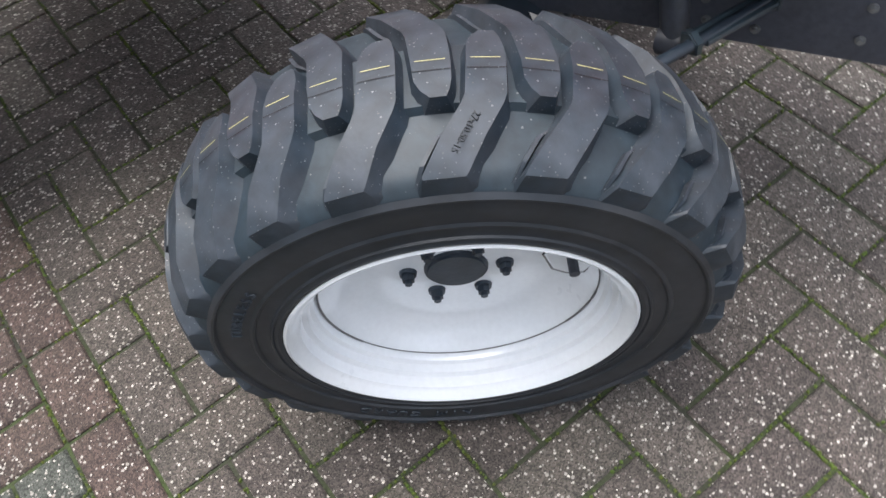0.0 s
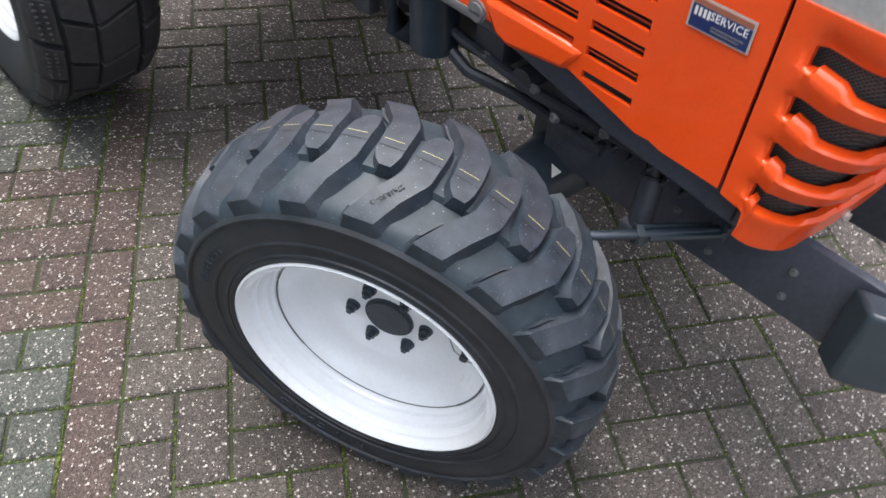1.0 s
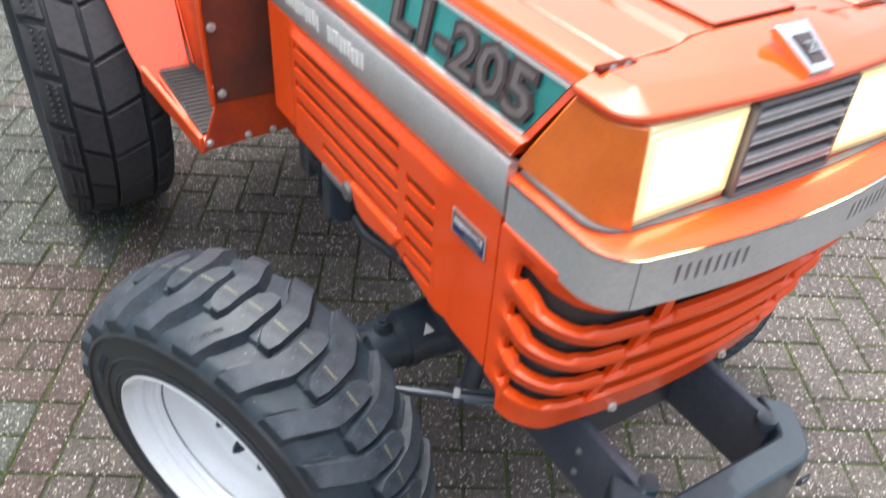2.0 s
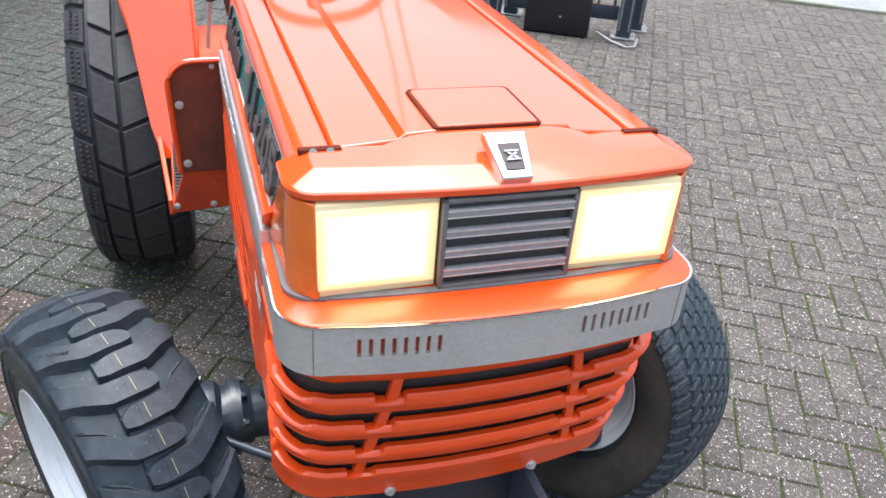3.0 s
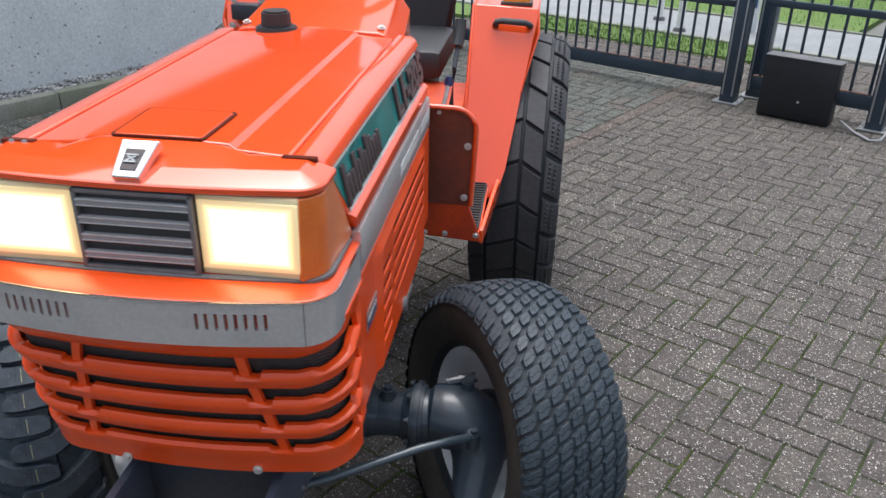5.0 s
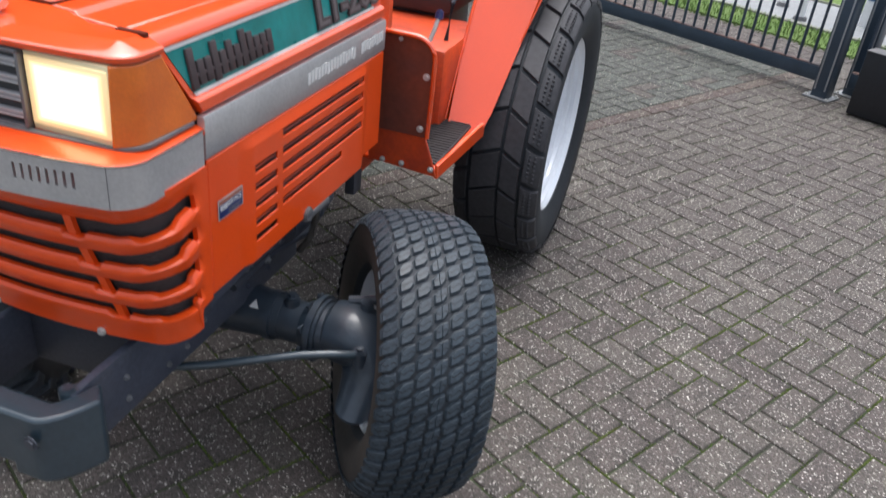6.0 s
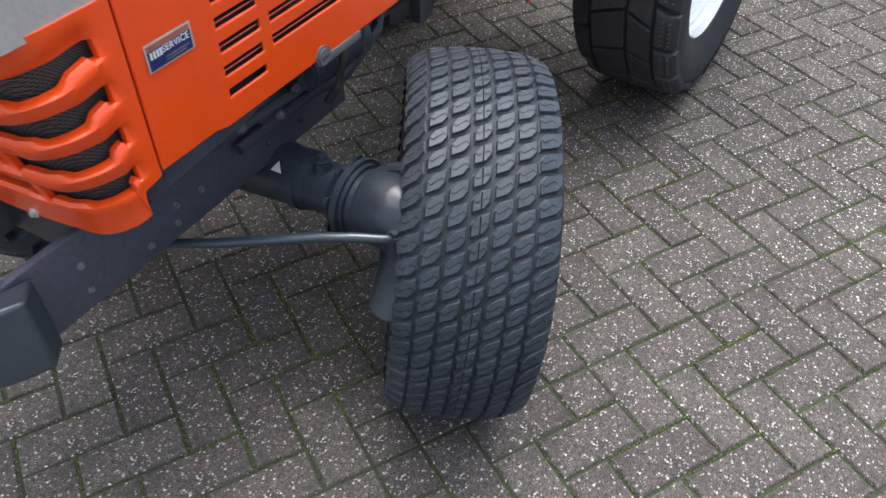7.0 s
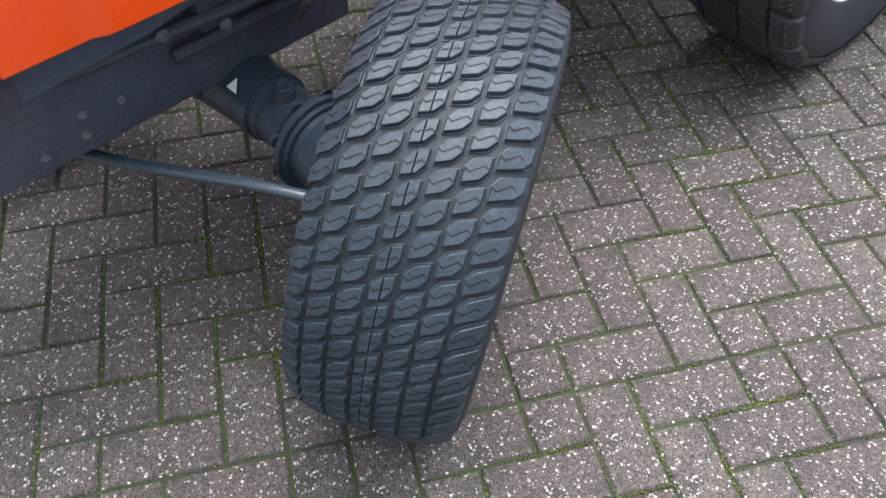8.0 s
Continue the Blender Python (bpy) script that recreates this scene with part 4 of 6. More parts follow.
# flank panels with louvred vents
ROWS = [0.995 - 0.040 * i for i in range(5)] + [0.7967]
COLS = ((-0.108, -0.020), (0.004, 0.420))
for side in (1, -1):
    def flank_at(y, z, depth, side=side):
        boss = 0.008 * max(0.0, min(1.0, (y + 0.145) / 0.02)) * max(0.0, min(1.0, (0.450 - y) / 0.02)) * max(0.0, min(1.0, (1.024 - z) / 0.012))
        # the right panel's lower edge steps up behind the axle
        if side < 0 and z < 0.79:
            z += 0.042 * max(0.0, min(1.0, (y + 0.17) / 0.19)) * (0.79 - z) / 0.038
        return (side * (0.294 + boss - depth), y, z)
    ys = sorted([-0.2588, -0.250, -0.06, -0.165, -0.145, -0.125, 0.43, 0.45, 0.47, 0.56, 0.1, 0.2, 0.3] + [v for c in COLS for v in c])
    zs = sorted({round(v, 4) for r in ROWS[:5] for v in (r - 0.0085, r + 0.0085)} | {1.032, 1.024, 1.012, 0.8035, 0.790, 0.780, 0.768, 0.752, 0.744})

    def vent(y, z):
        if z < 0.768 and y > 0.43:
            return True
        col = next((c for c in COLS if c[0] < y < c[1]), None)
        if not col or not any(abs(z - r) < 0.0085 for r in ROWS[:6]):
            return False
        row = min(range(6), key=lambda i: abs(z - ROWS[i]))
        return row > 0 if col is COLS[0] else (row < 5 and not (row == 4 and y > 0.3))

    panel = part("flank_panel", pierced(ys, zs, vent, flank_at, 0.006), ORANGE_LOW_SHEEN, tractor, "orange flank panel with louvred vents", soft=0.0025)
    # Black sheets added behind seam gap and vents to stand for shade inside
    part("seam_dark_strip", box(*sorted((side * 0.268, side * 0.277)), -0.285, -0.245, 0.69, 1.016), BLACKPAINT, panel)
    part("vent_dark_sheet", box(*sorted((side * 0.270, side * 0.274)), -0.13, 0.45, 0.76, 1.02), BLACKPAINT, panel)
    # The fins take a darker orange than the panel
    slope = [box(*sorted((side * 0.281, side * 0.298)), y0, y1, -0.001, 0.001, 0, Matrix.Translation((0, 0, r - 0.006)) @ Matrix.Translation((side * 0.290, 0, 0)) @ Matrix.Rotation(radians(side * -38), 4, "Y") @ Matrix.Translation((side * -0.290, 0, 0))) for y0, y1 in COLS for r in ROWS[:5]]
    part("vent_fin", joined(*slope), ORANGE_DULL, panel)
    # sticker
    y0 = -0.192
    st = frame_at((side * 0.2956, y0, 0.958 if side < 0 else 0.918), (0, side, 0), (0, 0, 1))
    sticker = part("sticker", box(-0.043, 0.043, -0.021, 0.021, 0, 0.0006, 0, st), STICKER_GREY, panel, "blue and silver service sticker")
    part("sticker_field", box(-0.040, 0.040, -0.019, 0.010, 0.0004, 0.0011, 0, st), STICKER_BLUE, sticker)
    part("sticker_top", box(-0.040, 0.040, 0.011, 0.018, 0.0004, 0.0011, 0, st), STICKER_RED, sticker)
    part("sticker_word", words("SERVICE", 0.0145, st @ Matrix.Translation((0.011, 0.003, 0.0013)), 0.0002, width=0.050), WHITELINE, sticker)
    part("sticker_mark", joined(*[box(x, x + 0.0035, -0.003, 0.008, 0.0009, 0.0015, 0, st) for x in (-0.036, -0.030, -0.024, -0.0185)]), WHITELINE, sticker)
    part("sticker_line", joined(*[box(-0.010, 0.034 - 0.006 * i, -0.0105 - 0.0045 * i, -0.0085 - 0.0045 * i, 0.0009, 0.0014, 0, st) for i in range(2)]), GREYTRIM, sticker)

# cowl, filler cap and steering wheel
cowl_rings = []
for y, z, hw, fall in ((0.530, 1.280, 0.185, 0.030), (0.60, 1.296, 0.182, 0.035), (0.72, 1.322, 0.174, 0.05), (0.82, 1.345, 0.166, 0.06)):
    cowl_rings.append([(-hw - 0.035, y, z - 0.055), (-hw, y, z - 0.004), (-hw + 0.02, y, z), (0, y, z + 0.006), (hw - 0.02, y, z), (hw, y, z - 0.004), (hw + 0.035, y, z - 0.055), (hw + 0.035, y, 1.0), (-hw - 0.035, y, 1.0)])
cowl = part("cowl", sweep(cowl_rings), ORANGE, tractor, "orange dashboard cowl", soft=0.003)
part("dash_pad", sweep([[(x, y, z + dz) for x, dz in ((-0.17, -0.03), (-0.155, 0.006), (0, 0.014), (0.155, 0.006), (0.17, -0.03))] for y, z in ((0.815, 1.344), (0.85, 1.350), (0.90, 1.335))]), VINYL, cowl, "black dashboard edge")
for side in (1, -1):
    for x, y, z in ((side * 0.172, 0.556, 1.2872), (side * 0.150, 0.79, 1.340)):
        part("cowl_screw", hexagon_bolt((x, y, z), (0, -0.2, 1), 0.007, 0.004), STEEL, cowl, "bright screw")
part("filler_cap", joined(rod((-0.078, 0.500, 1.280), (-0.078, 0.500, 1.294), 0.052, 0.050, 28, 0.003), rod((-0.078, 0.5, 1.29), (-0.078, 0.5, 1.332), 0.037, 0.035, 20, 0.005), rod((-0.078, 0.5, 1.285), (-0.078, 0.5, 1.30), 0.030)), VINYL, tractor, "black filler cap")
WHEEL = pose(0.0, 1.03, 1.39, -30, 0, 0)
ring_pts = [WHEEL @ Vector((0.188 * math.cos(a), 0.188 * math.sin(a), 0)) for a in [2 * math.pi * i / 40 for i in range(41)]]
steer = part("steering_wheel", tube(ring_pts, 0.0145, 10), VINYL, tractor, "black three-spoke steering wheel")
for a in (90, 205, 335):
    part("spoke", tube([WHEEL @ Vector((0.188 * math.cos(radians(a)) * f, 0.188 * math.sin(radians(a)) * f, -0.04 * (1 - f))) for f in (0.1, 0.4, 0.7, 1.0)], 0.011, 8, 0.7), VINYL, steer)
part("hub", rod(WHEEL @ Vector((0, 0, -0.05)), WHEEL @ Vector((0, 0, -0.015)), 0.035, 0.028), VINYL, steer)
part("column", rod(WHEEL @ Vector((0, 0, -0.05)), (0, 0.86, 1.18), 0.024), BLACKPAINT, steer)
for side in (1, -1):
    stalk = part("stalk", tube([(side * 0.14, 0.88, 1.335), (side * 0.19, 0.90, 1.35), (side * 0.215, 0.89, 1.352)], 0.006), STEEL, tractor)
    part("stalk_grip", tube([(side * 0.205, 0.893, 1.352), (side * 0.25, 0.875, 1.348), (side * 0.275, 0.865, 1.343)], 0.013), VINYL, stalk, "black rubber grip")

# seat
seat_outline = [(-0.20, 0.0), (-0.225, 0.15), (-0.205, 0.33), (-0.15, 0.39), (0.15, 0.39), (0.205, 0.33), (0.225, 0.15), (0.20, 0.0)]
part("seat_back", prism(seat_outline, 0.07, frame_at((0, 1.80, 1.03), (1, 0, 0), (0, 0.12, 1))), VINYL, tractor, "dark grey vinyl seat back", soft=0.02)
part("seat_cushion", box(-0.225, 0.225, 1.36, 1.83, 0.94, 1.05, 0.03), VINYL, tractor, "dark grey vinyl seat cushion")
part("seat_base", box(-0.16, 0.16, 1.42, 1.82, 0.70, 0.94, 0.01), BLACKPAINT, tractor)

# mudguards, steps and shields
for side in (1, -1):
    def plate(pts, th, soft=0.004, mat=ORANGE, name="mudguard", label="", parent=tractor, way=(0, -1, 0)):
        w = Vector(way).normalized() * th
        return part(name, sweep([[(side * p[0], p[1], p[2]) for p in pts], [(side * (p[0] + w.x), p[1] + w.y, p[2] + w.z) for p in pts]]), mat, parent, label, soft)
    guard = plate([(0.335, 1.385, 1.215), (0.555, 1.400, 1.205), (0.560, 1.36, 1.13), (0.512, 1.255, 0.93), (0.480, 1.095, 0.72), (0.455, 1.035, 0.635), (0.345, 1.035, 0.635), (0.335, 1.15, 0.85)], -0.006, name="mudguard", label="orange mudguard over the rear tyre")
    plate([(0.335, 1.385, 1.215), (0.555, 1.400, 1.205), (0.560, 1.95, 1.205), (0.335, 1.95, 1.215)], -0.012, name="mudguard_top", parent=guard, way=(0, 0, 1))
    plate([(0.335, 1.385, 1.215), (0.335, 1.95, 1.215), (0.335, 2.0, 0.62), (0.335, 1.035, 0.62), (0.335, 1.15, 0.85)], -0.010, name="mudguard_side", parent=guard, way=(1, 0, 0))
    plate([(0.555, 1.395, 1.208), (0.560, 1.36, 1.13), (0.512, 1.255, 0.93), (0.504, 1.275, 0.93), (0.548, 1.39, 1.13), (0.549, 1.95, 1.17), (0.56, 1.95, 1.208)], -0.006, name="mudguard_rim", parent=guard, way=(1, 0, 0))
    mark = part("marker_lamp", sweep([[(side * (0.475 + dx), 1.455 + dy, 1.217) for dx, dy in ((-0.048, -0.03), (0.048, -0.03), (0.048, 0.03), (-0.048, 0.03))],
                               [(side * (0.475 + dx), 1.455 + dy, 1.272) for dx, dy in ((-0.034, -0.020), (0.034, -0.020), (0.034, 0.022), (-0.034, 0.022))]]), AMBER_PALE, tractor, "amber marker lamp on the mudguard", soft=0.004)
    part("lamp_foot", box(*sorted((side * 0.420, side * 0.530)), 1.420, 1.492, 1.205, 1.221, 0.004), PLASTIC, mark)
    # foot board
    board = part("foot_board", box(*sorted((side * 0.16, side * 0.430)), 0.68, 1.10, 0.655, 0.667, 0.003), ORANGE, tractor, "orange foot board")
    part("mat", box(*sorted((side * 0.20, side * 0.425)), 0.71, 1.08, 0.667, 0.675, 0.002), RUBBERMAT, board, "black ribbed rubber mat")
    part("mat_rib", joined(*[box(*sorted((side * 0.205, side * 0.42)), 0.72 + 0.02 * i, 0.728 + 0.02 * i, 0.674, 0.679, 0.001) for i in range(18)]), RUBBERMAT, board)
    part("board_edge", sweep([[(side * 0.428, 0.675, 0.640), (side * 0.428, 0.675, 0.685), (side * 0.440, 0.675, 0.685), (side * 0.440, 0.675, 0.640)], [(side * 0.452, 1.08, 0.640), (side * 0.452, 1.08, 0.690), (side * 0.466, 1.08, 0.690), (side * 0.466, 1.08, 0.640)]]), ORANGE, board, soft=0.003)
    plate([(0.22, 0.662, 0.785), (0.395, 0.662, 0.775), (0.438, 0.672, 0.645), (0.22, 0.672, 0.66)], -0.008, name="toe_panel", label="worn orange toe panel", mat=ORANGE_DULL, parent=board)
    corner = [(0.412 - 0.06 * (1 - math.cos(a)), 1.065 - 0.06 * (1 - math.sin(a))) for a in [math.pi / 2 * i / 6 for i in range(7)]]
    shield = plate([(0.22, 0.66, 0.768), (0.402, 0.66, 0.768)] + [(x, 0.64, z) for x, z in corner] + [(0.22, 0.64, 1.065)], -0.006, name="shield", label="brown plastic shield above the foot board", mat=SHIELD)
    rim = [(0.402, 0.658, 0.770), (0.408, 0.65, 0.9)] + [(x, 0.638, z) for x, z in corner] + [(0.30, 0.638, 1.066), (0.22, 0.638, 1.066)]
    part("shield_rim", tube([(side * x, y, z) for x, y, z in rim], 0.007, 8), ORANGE, shield)
    for x, z in ((0.384, 0.80), (0.390, 0.955), (0.31, 1.050)):
        part("shield_screw", hexagon_bolt((side * x, 0.645, z), (0, -1, 0), 0.007, 0.004), STEEL, shield)
    for x, y in ((0.42, 0.664), (0.33, 0.664), (0.27, 0.664)):
        part("edge_bolt", hexagon_bolt((side * x, y, 0.672), (0, -1, 0), 0.006, 0.005), STEEL, board)
part("transmission_tunnel", box(-0.33, 0.33, 1.0, 1.42, 0.60, 0.93, 0.02), ORANGE_DULL, tractor, "worn orange housing under the seat")
part("dash_front", box(-0.20, 0.20, 0.62, 0.86, 0.60, 1.20, 0.01), ORANGE_DULL, tractor)
lamp_box = part("work_lamp", box(-0.515, -0.415, 1.325, 1.385, 1.135, 1.19, 0.006), BLACKPAINT, tractor, "black box lamp bolted to the mudguard")
for x, z in ((-0.515, 1.20), (-0.415, 1.20), (-0.515, 1.115), (-0.425, 1.115)):
    part("lamp_screw", hexagon_bolt((x, 1.365 + (1.2 - z) * -0.4, z), (0, -1, 0), 0.008, 0.005), STEEL, lamp_box)
part("grab_handle", tube([(0.41, 1.385, 1.150), (0.41, 1.345, 1.155), (0.415, 1.335, 1.168), (0.43, 1.332, 1.172), (0.51, 1.335, 1.168), (0.525, 1.34, 1.16), (0.53, 1.385, 1.145)], 0.011), PLASTIC, tractor, "black grab handle on the mudguard")
lever = part("gear_lever", tube([(0.29, 1.12, 0.93), (0.295, 1.14, 1.05), (0.30, 1.20, 1.13)], 0.008), BLACKPAINT, tractor)
part("grip", tube([(0.298, 1.18, 1.11), (0.302, 1.21, 1.15), (0.304, 1.225, 1.19)], 0.019, 10), VINYL, lever)
lever = part("throttle_lever", tube([(-0.30, 1.10, 0.95), (-0.29, 1.08, 1.05), (-0.285, 1.08, 1.10)], 0.006), STEEL, tractor)
part("knob", rod((-0.285, 1.08, 1.09), (-0.284, 1.08, 1.14), 0.016, 0.012, bevel=0.004), VINYL, lever)
lever = part("hand_lever", tube([(0.27, 0.98, 0.93), (0.285, 1.0, 0.99), (0.29, 1.02, 1.03)], 0.007), STEEL, tractor)
part("blue_knob", rod((0.29, 1.02, 1.02), (0.291, 1.025, 1.05), 0.015, 0.012, bevel=0.004), STICKER_BLUE, lever, "blue knob")

# ---- frame, axle and engine under the bonnet ----
for side in (1, -1):
    rail = part("frame_rail", box(*sorted((side * 0.132, side * 0.150)), -0.50, 0.36 if side > 0 else 0.14, 0.465, 0.620, 0.004), FRAMEPAINT, tractor, "black steel frame rail")
    for y, z in ((-0.154, 0.536), (-0.160, 0.499), (-0.092, 0.529), (-0.227, 0.496), (-0.36, 0.560), (-0.36, 0.505), (0.1, 0.51), (0.2, 0.51)):
        part("rail_bolt", hexagon_bolt((side * 0.150, y, z), (side, 0, 0), 0.0048, 0.004), STEEL_DULL if y < 0 else FRAMEPAINT, rail)
    part("valance", sweep([[(side * x, y, z) for y, z in ((-0.29, 0.770), (0.46, 0.770), (0.46, 0.748), (0.16, 0.735), (-0.06, 0.690), (-0.29, 0.672))] for x in (0.215, 0.262)]), FRAMEPAINT, tractor, "dark strip under the flank panel", soft=0.006)

# heavy bumper bracket: a bent plate across the two rails
us = [i / 24 for i in range(25)]


def bumper_at(u, z, depth):
    x = 0.199 * (1 - 2 * u)
    t = abs(2 * u - 1)
    bend = max(0.0, (t - 0.62) / 0.38)
    y = -0.576 + 0.092 * bend ** 2.0
    n = Vector((math.copysign(0.8 * bend, x), -1, 0)).normalized()
    return (x - n.x * depth, y - n.y * depth, z)


bumper = part("front_bumper", pierced(us, [0.463, 0.488, 0.52, 0.57, 0.616], lambda u, v: v < 0.488 and abs(2 * u - 1) < 0.35, bumper_at, 0.055), BLUEGREY_LIGHT, tractor, "blue-grey steel front bumper bracket", soft=0.007)
for side in (1, -1):
    part("bumper_ear", rod((side * 0.132, -0.490, 0.602), (side * 0.132, -0.490, 0.626), 0.0165, bevel=0.003), BLUEGREY_LIGHT, bumper)
    # Black disc on top stands for the shade inside the hole
    part("ear_hole_disc", rod((side * 0.132, -0.490, 0.626), (side * 0.132, -0.490, 0.6275), 0.010), BLACKPAINT, bumper)
    part("bumper_bolt", hexagon_bolt((side * 0.128, -0.584, 0.570), (0, -1, 0), 0.010, 0.003), BLACKPAINT, bumper)
part("crossmember", box(-0.135, 0.135, -0.30, -0.24, 0.47, 0.62, 0.006), BLACKPAINT, tractor)
part("sump", box(-0.085, 0.085, -0.10, 0.85, 0.50, 0.64, 0.03), BLUEGREY, tractor, "blue-grey engine sump")
part("engine", box(-0.17, 0.17, -0.20, 0.60, 0.60, 1.10, 0.02), BLACKPAINT, tractor, "dark engine block")
part("gearbox", box(-0.12, 0.12, 0.60, 1.75, 0.50, 0.74, 0.04), BLUEGREY, tractor, "blue-grey gearbox casing")

# front axle
AX, AZ = 0.13, 0.42
axle = part("front_axle", joined(box(-0.11, 0.11, AX - 0.085, AX + 0.085, 0.39, 0.53, 0.03), rod((-0.36, AX, AZ), (0.36, AX, AZ), 0.056, seg=24), rod((-0.24, AX, AZ), (0, AX, AZ), 0.058, 0.080, seg=24), rod((0, AX, AZ), (0.24, AX, AZ), 0.080, 0.058, seg=24)), BLUEGREY, tractor, "blue-grey cast front axle")
for side in (1, -1):
    part("axle_flange", joined(rod((side * 0.322, AX, AZ), (side * 0.352, AX, AZ), 0.088, seg=28, bevel=0.009), rod((side * 0.352, AX, AZ), (side * 0.400, AX, AZ), 0.070, 0.066, seg=28)), BLUEGREY, axle)
    for k in range(8):
        a = 2 * math.pi * k / 8 + 0.3
        part("flange_bolt", hexagon_bolt((side * 0.322, AX + 0.078 * math.cos(a), AZ + 0.078 * math.sin(a)), (-side, 0, 0), 0.008, 0.008), BLUEGREY, axle)
    shell = [(0.362, 0.0, 0.058), (0.372, 0.0, 0.074), (0.410, -0.002, 0.082), (0.450, -0.008, 0.082), (0.474, -0.024, 0.080), (0.488, -0.050, 0.076), (0.490, -0.085, 0.064), (0.486, -0.12, 0.055), (0.482, -0.148, 0.050), (0.480, -0.157, 0.040)]
    rings = []
    for i, (x, dz, r) in enumerate(shell):
        a, c = shell[max(i - 1, 0)], shell[min(i + 1, len(shell) - 1)]
        way = Vector((c[0] - a[0], 0, c[1] - a[1])).normalized()
        up = Vector((0, 1, 0)).cross(way)
        rings.append([(side * p.x, p.y, p.z) for p in (Vector((x, AX - 0.11 * max(0.0, (-dz - 0.03) / 0.13), AZ + 0.012 + dz)) + Vector((0, r * math.cos(q), 0)) + up * r * math.sin(q) for q in (2 * math.pi * k / 24 for k in range(24)))])
    housing = part("bevel_housing", sweep(rings), BLUEGREY, axle, "rounded final drive elbow")
    part("kingpin_cap", joined(rod((side * 0.452, AX + 0.02, AZ + 0.07), (side * 0.452, AX + 0.02, AZ + 0.108), 0.018, 0.016, seg=12, bevel=0.003), rod((side * 0.40, AX + 0.03, AZ + 0.086), (side * 0.47, AX + 0.05, AZ + 0.098), 0.013, seg=10)), BLUEGREY, axle)
    part("marking", prism([(-0.013, -0.009), (0.013, -0.009), (0.0, 0.014)], 0.001, frame_at((side * 0.178, AX - 0.047, AZ + 0.052), (side, 0, 0), (0, 0.65, 0.75))), WHITELINE, axle, "pale triangular label")
    part("axle_nut", joined(rod((side * 0.262, AX - 0.004, AZ + 0.040), (side * 0.262, AX - 0.004, AZ + 0.074), 0.021, 0.018, seg=16, bevel=0.003), hexagon_bolt((side * 0.262, AX - 0.004, AZ + 0.074), (0, 0, 1), 0.011, 0.009)), BLUEGREY, axle)
    part("axle_sleeve", joined(rod((side * 0.196, AX, AZ), (side * 0.224, AX, AZ), 0.067, 0.065, seg=24, bevel=0.004), rod((side * 0.300, AX, AZ), (side * 0.326, AX, AZ), 0.062, 0.076, seg=24)), BLUEGREY, axle)
    # steering: rod from the middle to the knuckle arm
    arm = Vector((0.478, 0.055, 0.434)) if side > 0 else Vector((-0.415, -0.03, 0.545))
    inner = Vector((0.02, -0.20, 0.416)) if side > 0 else Vector((-0.150, -0.245, 0.560))
    mid = inner.lerp(arm, 0.74) + Vector((0, -0.010, 0.018 if side > 0 else 0.006))
    tie = part("tie_rod", tube([inner, inner.lerp(arm, 0.35) + Vector((0, -0.006, 0.002)), mid, mid.lerp(arm, 0.5) + Vector((0, -0.002, 0.004)), arm], 0.0105 if side > 0 else 0.0085, 12), BLUEGREY_LIGHT if side > 0 else BLUEGREY, tractor, "blue-grey steering tie rod")
    part("rod_end", joined(rod(arm - Vector((0, 0, 0.035)), arm + Vector((0, 0, 0.012)), 0.016, bevel=0.003), rod(arm + Vector((0, 0, 0.012)), arm + Vector((0, 0, 0.020)), 0.009, seg=6)), BLUEGREY, tie)
    if side < 0:
        p, q = inner.lerp(arm, 0.05), inner.lerp(arm, 0.40)
        part("turnbuckle", joined(rod(p + Vector((0, 0.013, 0)), q + Vector((0, 0.013, 0)), 0.0065, seg=8), rod(p - Vector((0, 0.013, 0)), q - Vector((0, 0.013, 0)), 0.0065, seg=8), rod(q, q.lerp(arm, 0.06), 0.019, seg=6, bevel=0.002), rod(p, p.lerp(inner, 0.5), 0.019, seg=6, bevel=0.002)), BLUEGREY_LIGHT, tie, "blue-grey threaded adjuster")
    part("knuckle_arm", tube([arm, Vector((side * 0.47, AX - 0.05, 0.46)), Vector((side * 0.45, AX, 0.44))], 0.022, 10, 0.6), BLUEGREY, axle)
strut = part("steering_strut", joined(rod((-0.219, -0.129, 0.515), (-0.184, -0.111, 0.600), 0.019, 0.021, seg=16, bevel=0.003), rod((-0.184, -0.111, 0.598), (-0.168, -0.102, 0.640), 0.012, seg=12)), BLACKPAINT, tractor, "black strut beside the frame rail")
part("strut_eye", rod((-0.222, -0.150, 0.512), (-0.216, -0.106, 0.512), 0.022, seg=16, bevel=0.003), BLACKPAINT, strut)
part("centre_cylinder", rod((-0.135, -0.25, 0.50), (0.135, -0.25, 0.50), 0.022, bevel=0.004), BLACKPAINT, tractor)

# small parts hanging below the flanks
CATCH = {1: (0.118, 0.748), -1: (0.19, 0.796)}
oil = part("oil_filter", rod((-0.232, 0.36, 0.615), (-0.232, 0.365, 0.775), 0.045, seg=24, bevel=0.006), BLUEGREY, tractor, "dark cylindrical oil filter")
part("filter_nut", rod((-0.232, 0.36, 0.60), (-0.232, 0.36, 0.615), 0.014, seg=6), BLACKPAINT, oil)
part("water_pipe", tube([(-0.23, 0.51, 0.78), (-0.235, 0.50, 0.68), (-0.22, 0.48, 0.60), (-0.17, 0.45, 0.56)], 0.026, 12), BLUEGREY, tractor)
part("fuel_bowl", rod((0.225, 0.30, 0.64), (0.225, 0.30, 0.74), 0.030, bevel=0.006), BLUEGREY, tractor)
